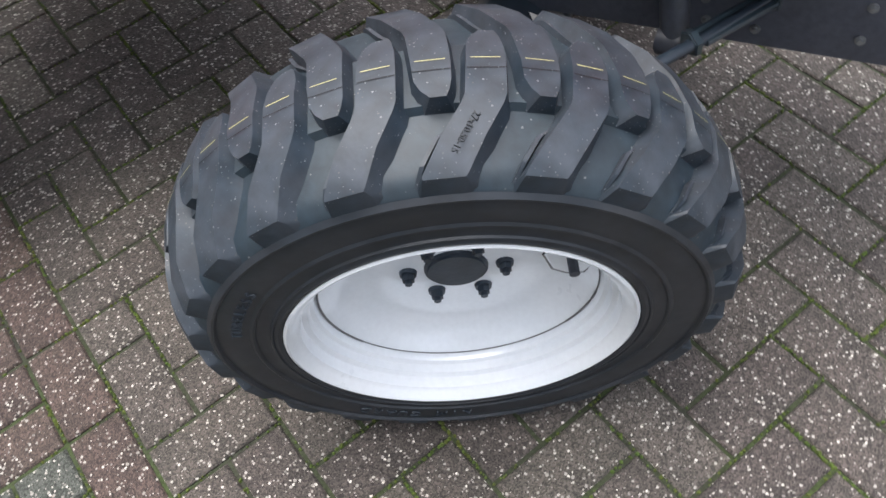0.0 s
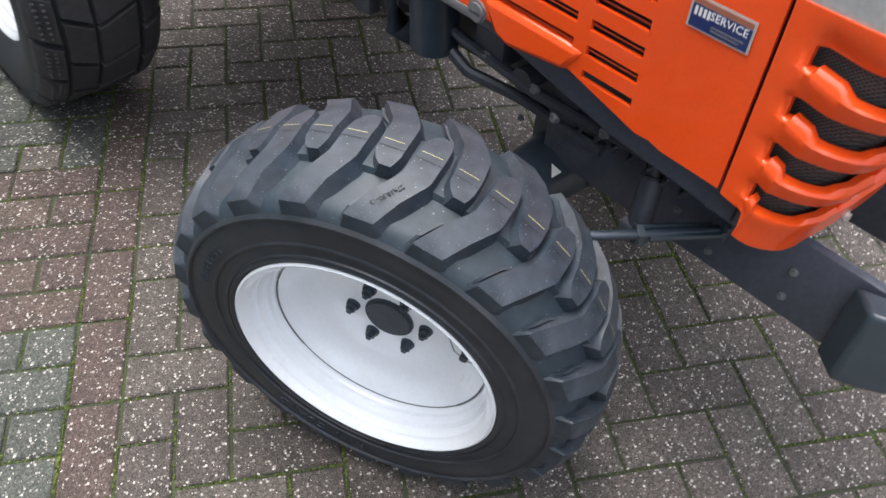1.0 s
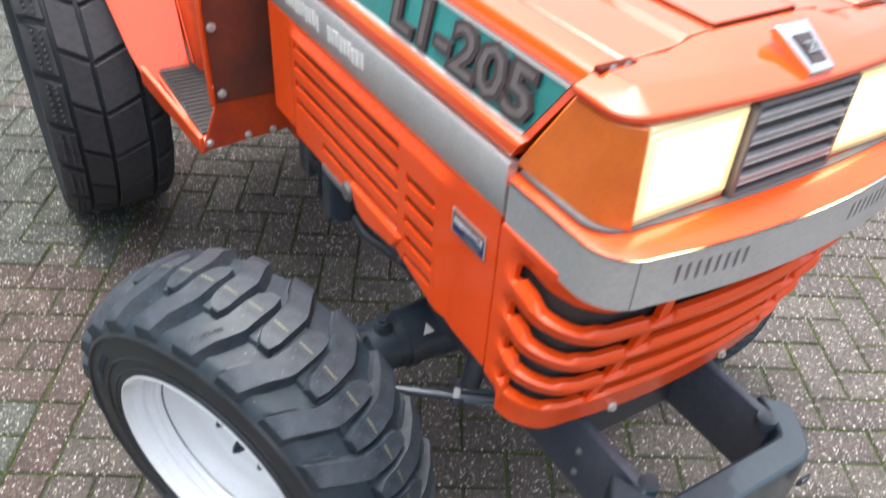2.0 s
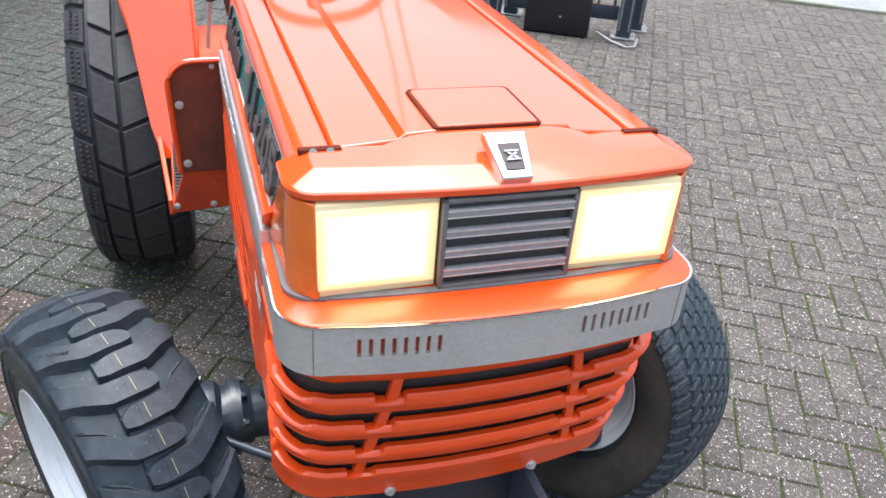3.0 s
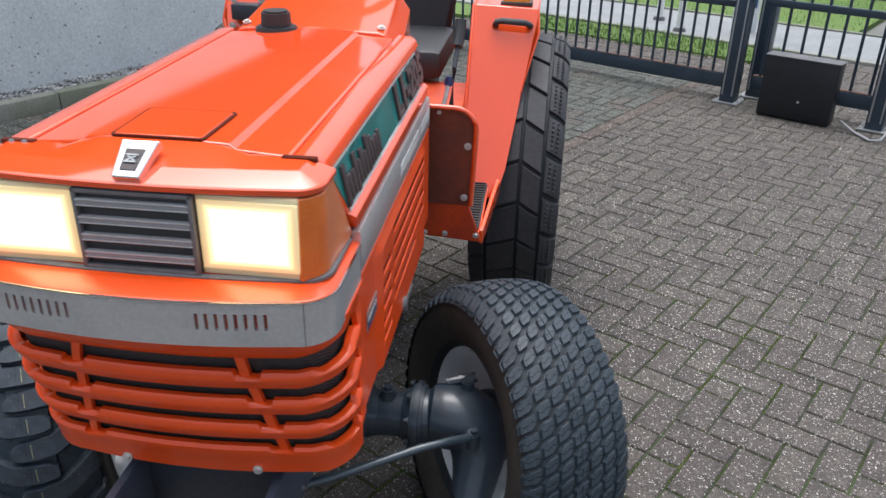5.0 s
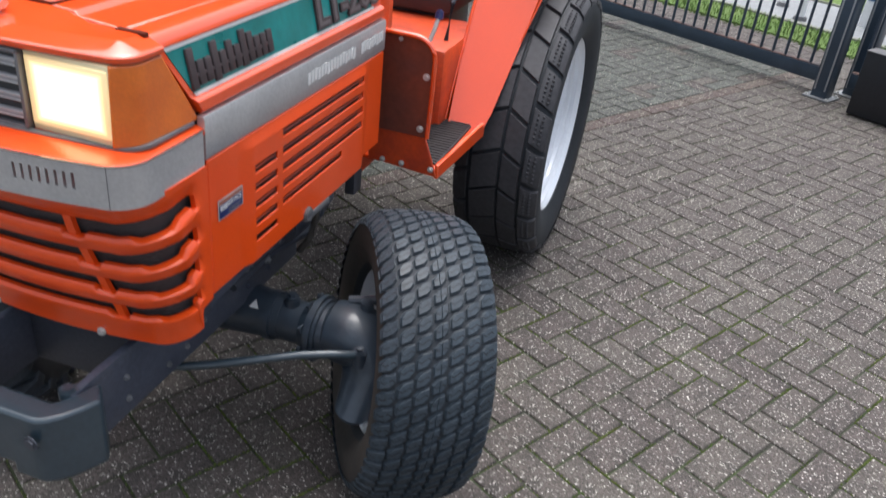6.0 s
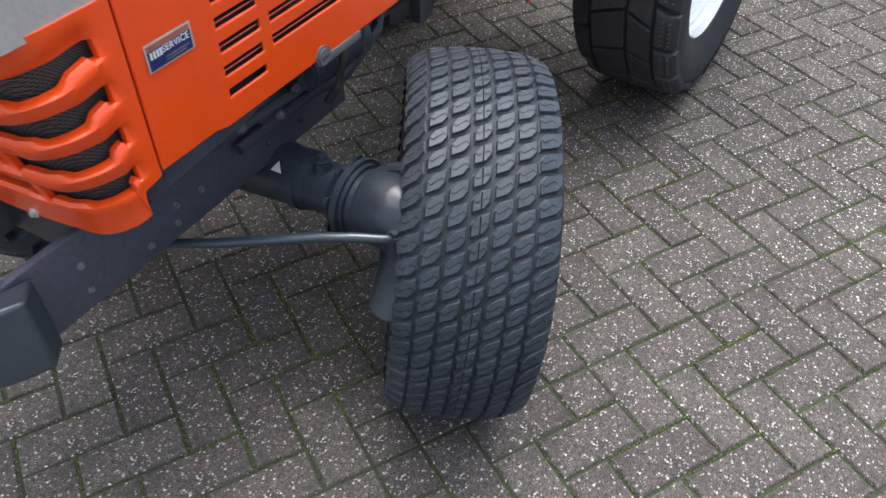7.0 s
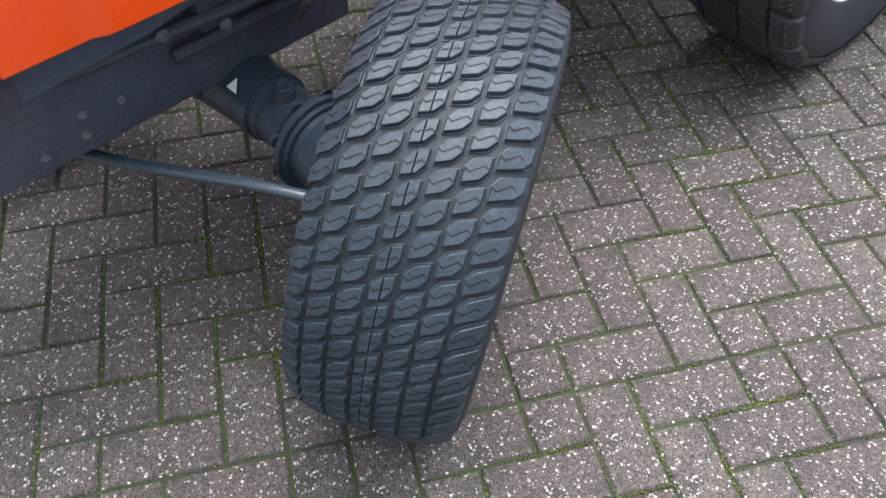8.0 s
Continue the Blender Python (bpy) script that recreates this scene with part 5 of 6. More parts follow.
part("starter", rod((0.21, 0.15, 0.67), (0.21, 0.34, 0.67), 0.045, bevel=0.006), BLACKPAINT, tractor)
part("dip_pipe", tube([(0.285, 0.205, 0.742), (0.285, 0.198, 0.70), (0.275, 0.185, 0.64), (0.25, 0.18, 0.60)], 0.009), RUBBER_DUSTY, tractor)
for side in (1, -1):
    y, z = CATCH[side]
    catch = part("panel_catch", joined(rod((side * 0.278, y, z), (side * 0.309, y, z), 0.0195, seg=20, bevel=0.004), box(*sorted((side * 0.284, side * 0.304)), y, y + 0.115, z - 0.020, z - 0.002, 0.003), box(*sorted((side * 0.284, side * 0.288)), y + 0.010, y + 0.115, z - 0.004, z + 0.012, 0.001)), GREYTRIM, tractor, "grey panel catch")
    # Proud black bar painting the shade of a slot in the boss
    part("catch_slot_bar", box(*sorted((side * 0.3085, side * 0.3098)), y - 0.011, y + 0.011, z - 0.0025, z + 0.0025), BLACKPAINT, catch)
    part("stay", box(*sorted((side * 0.20, side * 0.23)), 0.555, 0.610, 0.585, 0.80, 0.004), BLACKPAINT, tractor)
    part("hose", tube([(side * 0.20, 0.46, 0.74), (side * 0.235, 0.38, 0.66), (side * 0.22, 0.28, 0.60), (side * 0.18, 0.18, 0.58), (side * 0.17, 0.0, 0.57)], 0.012), BLACKPAINT, tractor, "black hose")
part("spring_hose", tube([(-0.17, -0.20, 0.60)] + [(-0.185 + 0.012 * math.cos(k * 1.1), -0.19 + k * 0.006, 0.61 + 0.012 * math.sin(k * 1.1)) for k in range(40)], 0.004, 6), BLACKPAINT, tractor)


# ---- wheels: turned about their own x axis, which looks outward ----
def block(b, poly, radius, lift, sink=0.004, inset=0.003, ring=1.0, plinth=False):
    """A tread block: poly of (round, along) in metres, from the carcass radius(along) up by lift."""
    mid = (sum(p[0] for p in poly) / len(poly), sum(p[1] for p in poly) / len(poly))
    rows = []
    foot = ((-sink, -0.0045), (0.0002, -0.0034), (0.0008, -0.0016)) if plinth else ((-sink, -0.0028),)
    for up, k in (*foot, (lift - inset * 0.6, 0.0), (lift, inset)):
        row = []
        for s, a in poly:
            d = math.hypot(s - mid[0], a - mid[1]) + 1e-6
            s1, a1 = s + (mid[0] - s) / d * k, a + (mid[1] - a) / d * k
            r, t = radius(a1) + up, s1 / ring
            row.append(b.verts.new((a1, r * math.sin(t), r * math.cos(t))))
        rows.append(row)
    n = len(poly)
    for p, q in zip(rows, rows[1:]):
        for j in range(n):
            b.faces.new((p[j], p[(j + 1) % n], q[(j + 1) % n], q[j]))
    b.faces.new(rows[-1])


def rim_mesh(r, half, disc, hub):
    """A pressed steel rim with flange, bead seat, well and dished disc."""
    edge = disc + 0.050
    face = [(half + 0.006, r + 0.004), (half + 0.008, r), (half + 0.004, r - 0.006), (half - 0.004, r - 0.0095), (half - 0.009, r - 0.0165), (half - 0.026, r - 0.0185), (half - 0.031, r - 0.0255), (half - 0.044, r - 0.0280), (half - 0.048, r - 0.0335),
            (edge + 0.012, r - 0.0355), (edge + 0.006, r - 0.0365), (edge + 0.004, r - 0.0395), (edge - 0.010, r - 0.048), (disc + 0.022, r - 0.068), (disc + 0.012, r - 0.095), (disc + 0.010, hub + 0.05), (disc + 0.010, 0.001)]
    back = [(disc, 0.001), (disc - 0.002, r - 0.10), (disc - 0.015, r - 0.060), (-half + 0.05, r - 0.045), (-half + 0.035, r - 0.024), (-half + 0.012, r - 0.016), (-half, r - 0.006), (-half - 0.008, r), (-half - 0.006, r + 0.004), (-half + 0.02, r + 0.001), (half - 0.02, r + 0.001)]
    return lathe(face + back, 72, closed=True)


def carcass(profile):
    full = profile + [(-a, r) for a, r in profile[::-1]]
    return lathe(full, 96, closed=True)


def radius_of(profile):
    """The carcass radius at a place along the axle, over the tread."""
    pts = sorted((a, r) for a, r in profile)
    def radius(a):
        a = abs(a)
        for (a0, r0), (a1, r1) in zip(pts, pts[1:]):
            if a0 <= a <= a1:
                return r0 + (r1 - r0) * (a - a0) / max(1e-9, a1 - a0)
        return pts[-1][1] if a > pts[-1][0] else pts[0][1]
    return radius


def nuts(wheel, disc, r, n, material, size=0.011):
    for k in range(n):
        a = 2 * math.pi * (k + 0.5) / n
        part("wheel_nut", joined(rod((disc, r * math.sin(a), r * math.cos(a)), (disc + 0.010, r * math.sin(a), r * math.cos(a)), size * 1.45, size * 1.25), rod((disc + 0.010, r * math.sin(a), r * math.cos(a)), (disc + 0.019, r * math.sin(a), r * math.cos(a)), size, seg=6), rod((disc + 0.015, r * math.sin(a), r * math.cos(a)), (disc + 0.025, r * math.sin(a), r * math.cos(a)), size * 0.55)), material, wheel)


# right front wheel: a bar-lug tyre
def lug_carcass():
    return carcass([(0.104, 0.226), (0.118, 0.232), (0.1285, 0.2355), (0.1300, 0.2400), (0.1270, 0.2460), (0.1245, 0.258), (0.1262, 0.278), (0.1275, 0.300), (0.125, 0.323), (0.117, 0.335), (0.104, 0.344), (0.052, 0.355), (0.044, 0.3565), (0.040, 0.366), (0.0, 0.3695)])


def lug_mesh(way):
    """One bar of the lug tyre, from the shoulder to just past the middle."""
    tread = radius_of([(0.0, 0.356), (0.07, 0.351), (0.104, 0.343), (0.118, 0.333), (0.130, 0.318)])
    top = radius_of([(0.0, 0.390), (0.07, 0.381), (0.106, 0.367), (0.128, 0.348), (0.134, 0.340)])
    b, ring = bmesh.new(), 0.37
    rows = []
    for a, s, h in ((0.1225, -0.038, 0.0225), (0.1190, -0.036, 0.0235), (0.088, -0.016, 0.0220), (0.054, 0.005, 0.0205), (0.043, 0.009, 0.0202), (0.0, 0.012, 0.0192), (-0.024, 0.0125, 0.0180), (-0.036, 0.0140, 0.0140), (-0.045, 0.0165, 0.0080)):
        low, row = tread(a) - 0.006, []
        for ds, r in ((-h - 0.0135, low), (-h - 0.0075, low + 0.011), (-h, top(a) - 0.0012), (h, top(a) - 0.0012), (h + 0.0065, low + 0.014), (h + 0.0165, low)):
            t = (s + ds) / ring
            row.append(b.verts.new((way * (min(a, 0.1195) if r < 0.333 and a > 0.11 else a), r * math.sin(t), r * math.cos(t))))
        rows.append(row)
    foot = []
    for ds, r in ((-0.033, 0.314), (-0.029, 0.321), (-0.026, 0.327), (0.026, 0.327), (0.029, 0.321), (0.033, 0.314)):
        t = (-0.040 + ds) / ring
        foot.append(b.verts.new((way * 0.1245, r * math.sin(t), r * math.cos(t))))
    rows.insert(0, foot)
    for p, q in zip(rows, rows[1:]):
        for j in range(5):
            b.faces.new((p[j], p[j + 1], q[j + 1], q[j]))
    b.faces.new(rows[-1]), b.faces.new(rows[0])
    # a low rib follows the shoulder half of the bar on one side
    for gap, high, a_end in ((0.0120, 0.0095, 0.058),):
        rib = []
        for k in range(8):
            a = 0.124 + (a_end - 0.124) * k / 7
            s = -0.039 + (0.126 - a) / 0.076 * 0.047
            low, rise = tread(a) - 0.004, high * min(1.0, 0.25 + min(k, 7 - k) * 0.5) + 0.004
            mid = s - 0.0215 - gap + 0.006 * max(0, k - 5)
            rib.append([b.verts.new((way * min(a, 0.1215), q * math.sin(t), q * math.cos(t))) for q, t in ((low + up, (mid + d) / ring) for d, up in ((-0.0048, 0.0), (-0.0026, rise), (0.0026, rise), (0.0048, 0.0)))])
        for p, q in zip(rib, rib[1:]):
            for j in range(3):
                b.faces.new((p[j], p[j + 1], q[j + 1], q[j]))
        b.faces.new(rib[0]), b.faces.new(rib[-1])
    me = mesh_of(b, "lug")
    me.set_sharp_from_angle(angle=radians(22))
    return me


def mark_mesh(a0, a1, s0, s1, r, name):
    """A fine line across the top of a bar, along the tread."""
    b, ring = bmesh.new(), 0.37
    b.faces.new([b.verts.new((a, r * math.sin(d / ring), r * math.cos(d / ring))) for d, a in ((s0, a0), (s1, a0), (s1, a1), (s0, a1))])
    return mesh_of(b, name)


def around(text, r, size, start, axial, gap):
    """Raised letters set round a tyre's sidewall."""
    out, a = bmesh.new(), start
    for ch in text:
        if ch != " ":
            m = frame_at((axial, r * math.sin(a), r * math.cos(a)), (0, math.cos(a), -math.sin(a)), (0, math.sin(a), math.cos(a)))
            add(out, words(ch, size, m, 0.0012))
        a += gap
    return out


RIGHT = Matrix.Translation((-0.574, 0.063, 0.3725)) @ Matrix.Rotation(radians(206.3), 4, "Z") @ Matrix.Rotation(radians(2.7), 4, "Y") @ Matrix.Diagonal((0.936, 0.9705, 0.9705, 1))
wheel_r = part("front_wheel", rim_mesh(0.2296, 0.122, 0.006, 0.05), WHITEPAINT, tractor, "white steel front wheel with a bar-lug tyre")
wheel_r.matrix_local = STAND.inverted() @ RIGHT
part("tyre", lug_carcass(), RUBBER_WALL, wheel_r, "grey-black bar-lug tyre with yellow centre marks")
part("tread_band", lathe([(0.1238, 0.325), (0.1175, 0.3358), (0.1042, 0.3452), (0.052, 0.3562), (0.0445, 0.3577), (0.0405, 0.3672), (0.0, 0.3705), (-0.0405, 0.3672), (-0.0445, 0.3577), (-0.052, 0.3562), (-0.1042, 0.3452), (-0.1175, 0.3358)], 96), RUBBER_TREAD, wheel_r, "blue-grey rubber between the lugs")
lugs = {w: lug_mesh(w) for w in (1, -1)}
# The mould line is a black strip painting a shallow groove's shade
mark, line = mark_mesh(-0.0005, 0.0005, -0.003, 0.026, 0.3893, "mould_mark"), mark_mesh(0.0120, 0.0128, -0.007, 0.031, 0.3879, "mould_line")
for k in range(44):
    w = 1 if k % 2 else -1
    for name, me, stuff in (("lug", lugs[w], RUBBER), ("mould_mark", mark, YELLOW), ("mould_line", line, CUT_SHADE)):
        if not me.materials:
            me.materials.append(stuff)
        ob = new(name, me)
        ob.parent, ob.rotation_euler = wheel_r, (-2 * math.pi * k / 44, 0, 0)
for ring in ([(0.1240, 0.2660), (0.1282, 0.2690), (0.1286, 0.2715), (0.1255, 0.2760)], [(0.1250, 0.315), (0.1300, 0.3185), (0.1302, 0.3215), (0.124, 0.327)], [(0.1262, 0.2445), (0.1295, 0.2462), (0.1290, 0.2485), (0.1248, 0.2510)]):
    part("sidewall_rib", lathe(ring, 96), RUBBER_WALL, wheel_r)
part("sidewall_word", joined(around("RIM GUARD", 0.290, 0.026, 3.2, 0.1282, 0.074), around("TUBELESS", 0.290, 0.020, -1.3, 0.1282, 0.055)), RUBBER, wheel_r, kind="stuff")
part("size_word", words("27x10.50-15", 0.0105, frame_at((0.086, -0.014, 0.3752), (0.84, -0.5, -0.13), (0.5, 0.84, 0.0)), 0.0008), RUBBER_DARK_AND_SHADE, wheel_r, kind="stuff").rotation_euler.x = -2 * math.pi / 44
nuts(wheel_r, 0.012, 0.068, 6, BLUEGREY, 0.0095)
# Grey arcs and a thin ring paint the shade where disc meets rim
for a0, a1 in ((-2.2, -1.15), (1.75, 2.25)):
    part("disc_seam", tube([(0.0625, 0.1915 * math.sin(a0 + (a1 - a0) * k / 14), 0.1915 * math.cos(a0 + (a1 - a0) * k / 14)) for k in range(15)], 0.0016, 6), GREYTRIM, wheel_r)
part("disc_edge_shade", tube([(0.0622, 0.1918 * math.sin(math.pi * k / 36), 0.1918 * math.cos(math.pi * k / 36)) for k in range(73)], 0.0010, 6), GREYTRIM, wheel_r)
part("hub_cap", rod((0.008, 0, 0), (0.024, 0, 0), 0.047, 0.044, seg=28, bevel=0.004), BLUEGREY, wheel_r, "dark hub cap")
VALVE = frame_at((0.036, 0.1555, 0.0420), (0, math.cos(1.284), -math.sin(1.284)), (0, math.sin(1.284), math.cos(1.284))) @ Matrix.Translation((0, 0, 0.010))
part("valve_seat", prism([(-0.038, -0.020), (-0.022, -0.032), (0.020, -0.032), (0.040, -0.018), (0.050, 0.004), (0.036, 0.022), (-0.034, 0.022), (-0.048, 0.006)], 0.030, VALVE), WHITEPAINT, wheel_r, "white welded valve pocket", soft=0.003)
# Grey outline painting the shade round the pocket's edge
part("pocket_edge_shade", tube([VALVE @ Vector((x * 1.02, y * 1.02, -0.002)) for x, y in ((-0.038, -0.020), (-0.022, -0.032), (0.020, -0.032), (0.040, -0.018), (0.050, 0.004), (0.036, 0.022), (-0.034, 0.022), (-0.048, 0.006), (-0.038, -0.020))], 0.0016, 6), GREYTRIM, wheel_r)
part("valve", tube([VALVE @ Vector((0, 0, h)) for h in (-0.006, 0.004, 0.012, 0.028)], 0.0072), BLACKPAINT, wheel_r)

# left front wheel: a turf tyre
TURF_SIDE = [(0.092, 0.222), (0.108, 0.228), (0.128, 0.250), (0.141, 0.290), (0.142, 0.330), (0.137, 0.353), (0.128, 0.365), (0.10, 0.377), (0.05, 0.383), (0.0, 0.385)]
TURF_N, SKEW = 58, 0.40
TURF_ROWS = [(-0.0115 + 0.039 * k, (0.64 + 0.65 * k) % 1.0) for k in range(-3, 4)]
turf_r = radius_of([(0.0, 0.388), (0.05, 0.386), (0.10, 0.380), (0.128, 0.368), (0.145, 0.350)])


def turf_blocks():
    """Slanting blocks with two cut corners, each row set on by two thirds of a pitch."""
    b, ring = bmesh.new(), 0.388
    pitch = 2 * math.pi * ring / TURF_N
    for k in range(TURF_N):
        for i, (am, off) in enumerate(TURF_ROWS):
            o, h, c, e = (k + off) * pitch, pitch * 0.360, 0.0095, 0.0010
            w0, w1 = -0.0155, 0.0155 + (0.010 if i == 6 else 0)
            poly = [(-h + e, w0), (h - c, w0), (h - 0.2 * c, w0 + 0.8 * c), (h, w0 + 1.1 * c), (h, w1 - e), (h - e, w1), (-h + c, w1), (-h + 0.2 * c, w1 - 0.8 * c), (-h, w1 - 1.1 * c), (-h, w0 + e)]
            if i == 3:
                # the middle row is cut in two by a fine groove
                for e0, e1 in ((-0.0145, -0.0008), (0.0008, 0.0145)):
                    half = [(-h + e, e0), (h - c if e0 < -0.01 else h, e0), (h, e0 + (1.1 * c if e0 < -0.01 else 0.001)), (h, e1), (-h + c if e1 > 0.01 else -h, e1), (-h, e1 - (1.1 * c if e1 > 0.01 else 0.001))]
                    block(b, [(o + s + a * SKEW, am + a) for s, a in half], turf_r, 0.0082, inset=0.0012, ring=ring, plinth=True)
                continue
            block(b, [(o + s + a * SKEW, am + a) for s, a in poly], turf_r, 0.0085, inset=0.0012, ring=ring, plinth=True)
    return b


def sipe_strips():
    """Black strips laid on the turf blocks, painting the shade of fine cuts."""
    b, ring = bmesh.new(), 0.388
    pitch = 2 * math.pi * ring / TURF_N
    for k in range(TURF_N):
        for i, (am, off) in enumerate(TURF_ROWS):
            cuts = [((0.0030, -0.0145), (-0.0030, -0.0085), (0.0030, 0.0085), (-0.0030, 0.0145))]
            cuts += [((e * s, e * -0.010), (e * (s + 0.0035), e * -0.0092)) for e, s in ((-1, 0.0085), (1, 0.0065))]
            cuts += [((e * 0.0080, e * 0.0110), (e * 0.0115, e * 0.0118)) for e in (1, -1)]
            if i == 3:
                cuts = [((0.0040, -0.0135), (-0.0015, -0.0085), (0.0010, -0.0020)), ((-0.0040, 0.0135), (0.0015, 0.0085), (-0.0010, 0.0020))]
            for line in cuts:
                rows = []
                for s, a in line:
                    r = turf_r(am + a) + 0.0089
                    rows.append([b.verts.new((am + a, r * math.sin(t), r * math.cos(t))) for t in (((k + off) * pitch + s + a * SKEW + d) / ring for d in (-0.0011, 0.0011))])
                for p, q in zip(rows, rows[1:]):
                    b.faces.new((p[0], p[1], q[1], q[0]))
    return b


LEFT = Matrix.Translation((0.5305, 0.2085, 0.3583)) @ Matrix.Rotation(radians(32.2), 4, "Z") @ Matrix.Rotation(radians(6.1), 4, "Y") @ Matrix.Diagonal((0.9345, 0.924, 0.924, 1))
wheel_l = part("front_wheel", rim_mesh(0.222, 0.094, 0.0, 0.05), WHITEPAINT, tractor, "white steel front wheel with a turf tyre")
wheel_l.matrix_local = STAND.inverted() @ LEFT
part("tyre", carcass(TURF_SIDE), RUBBER_DARK_AND_SHADE, wheel_l, "black turf tyre with rows of small blocks")
part("inner_sidewall", lathe([(-0.1085, 0.2295), (-0.1292, 0.2505), (-0.1425, 0.290), (-0.1435, 0.330), (-0.1385, 0.3535)], 96), RUBBER_DUSTY, wheel_l, "dusty brown inner sidewall")
# Groove floor coloured darker than the blocks to stand for shade
part("tread_band", lathe([(a, turf_r(a) - 0.0015) for a in (0.137, 0.128, 0.10, 0.05, 0.0, -0.05, -0.10, -0.128, -0.137)], 96), RUBBER_DARK_AND_SHADE, wheel_l, "groove floor between the blocks, darkened for shade")
part("tread_block", turf_blocks(), RUBBER_TURF, wheel_l, kind="stuff").data.set_sharp_from_angle(angle=radians(16))
part("tread_cut", sipe_strips(), CUT_SHADE, wheel_l, kind="stuff")
nuts(wheel_l, 0.02, 0.068, 6, BLUEGREY)
part("disc_seam", lathe([(0.0380, 0.1880), (0.0410, 0.1880), (0.0410, 0.1855), (0.0380, 0.1855)], 96, closed=True), GREYTRIM, wheel_l)
part("hub_cap", rod((0.015, 0, 0), (0.034, 0, 0), 0.046, 0.042, seg=28, bevel=0.004), BLUEGREY, wheel_l)
for w in (wheel_l, wheel_r):
    part("wheel_hub", joined(rod((-0.050, 0, 0), (-0.025, 0, 0), 0.10, seg=28, bevel=0.004), rod((-0.10, 0, 0), (-0.04, 0, 0), 0.085, 0.092, seg=28), rod((-0.15, 0, 0), (-0.09, 0, 0), 0.05)), BLACKPAINT, w, "dark final drive hub")


# rear wheels: road tyres with slanting blocks
ROAD_SIDE = [(0.105, 0.335), (0.122, 0.342), (0.138, 0.372), (0.148, 0.420), (0.148, 0.460), (0.142, 0.484), (0.128, 0.498), (0.09, 0.506), (0.0, 0.510)]
road_r = radius_of([(0.0, 0.510), (0.09, 0.506), (0.128, 0.498), (0.146, 0.478)])
rear_tyre, rear_rim = mesh_of(carcass(ROAD_SIDE), "tyre"), mesh_of(rim_mesh(0.338, 0.110, -0.02, 0.09), "rear_wheel")
rear_rim.materials.append(WHITEPAINT), rear_tyre.materials.append(RUBBER_DARK_AND_SHADE)
PITCHES, pitch = 23, 2 * math.pi * 0.51 / 23
road_blocks = []
# four rows: the two broad ones meet in a chevron, the outer ones carry it on over the shoulders
for a0, a1, off, ln, lean in ((-0.146, -0.094, 0.42, 0.84, 0.42), (-0.080, 0.010, 0.05, 0.90, 0.40), (0.021, 0.082, 0.0, 0.88, -0.62), (0.093, 0.147, 0.30, 0.84, -0.50)):
    bm, h, am = bmesh.new(), pitch * ln / 2, (a0 + a1) / 2
    edge = [a0 + (a1 - a0) * f for f in (0.0, 0.3, 0.5, 0.7, 1.0)]
    poly = [(h + (a - am) * lean, a) for a in edge] + [(-h + (a - am) * lean, a) for a in edge[::-1]]
    block(bm, poly, road_r, 0.014, inset=0.0022, ring=0.51)
    me = mesh_of(bm, "tread_block")
    me.materials.append(RUBBER_ROAD)
    road_blocks.append((me, off))
buttons = bmesh.new()
for k in range(14):
    ds, a = -0.046 + 0.0155 * (k // 2) + (0.004 if k % 2 else 0), 0.110 + 0.017 * (k % 2)
    block(buttons, [(ds + 0.0028 * math.cos(q) - (a - 0.12) * 0.5, a + 0.0028 * math.sin(q)) for q in (math.pi * j / 3 for j in range(6))], lambda v: road_r(v) + 0.0135, 0.0026, sink=0.002, inset=0.0008, ring=0.51)
button_mesh = mesh_of(buttons, "tread_button")
button_mesh.materials.append(RUBBER_ROAD)
for side in (1, -1):
    w = new("rear_wheel", rear_rim)
    w.parent = tractor
    tagged(w, "white steel rear wheel with a large road tyre")
    w.matrix_local = STAND.inverted() @ Matrix.Translation((0.4795 if side > 0 else -0.583, 1.635, 0.520)) @ Matrix.Rotation(0 if side > 0 else math.pi, 4, "Z") @ Matrix.Diagonal((1.06, 1.0, 1.0, 1))
    t = new("tyre", rear_tyre)
    t.parent = w
    tagged(t, "black road tyre with slanting blocks")
    for me, off in road_blocks:
        for k in range(PITCHES):
            ob = new("tread_block", me)
            ob.parent, ob.rotation_euler = w, (-2 * math.pi * (k + off) / PITCHES, 0, 0)
    for k in range(PITCHES):
        ob = new("tread_button", button_mesh)
        ob.parent, ob.rotation_euler = w, (-2 * math.pi * (k + 0.30) / PITCHES, 0, 0)
        tagged(ob, kind="stuff")
    part("hub_plate", rod((-0.03, 0, 0), (0.01, 0, 0), 0.09, seg=28, bevel=0.004), WHITEPAINT, w)
part("rear_axle", rod((-0.48, 1.64, 0.532), (0.48, 1.64, 0.532), 0.06), BLUEGREY, tractor)

# bulge in the lower edge of the right flank
bulge = ((-0.02, 0.83), (0.18, 0.83), (0.165, 0.800), (0.150, 0.776), (0.120, 0.768), (0.06, 0.778), (0.01, 0.785))
part("panel_bulge", sweep([[(-0.3075, y, z) for y, z in bulge], [(-0.262, y, z) for y, z in bulge]]), ORANGE_LOW_SHEEN, tractor, soft=0.010)
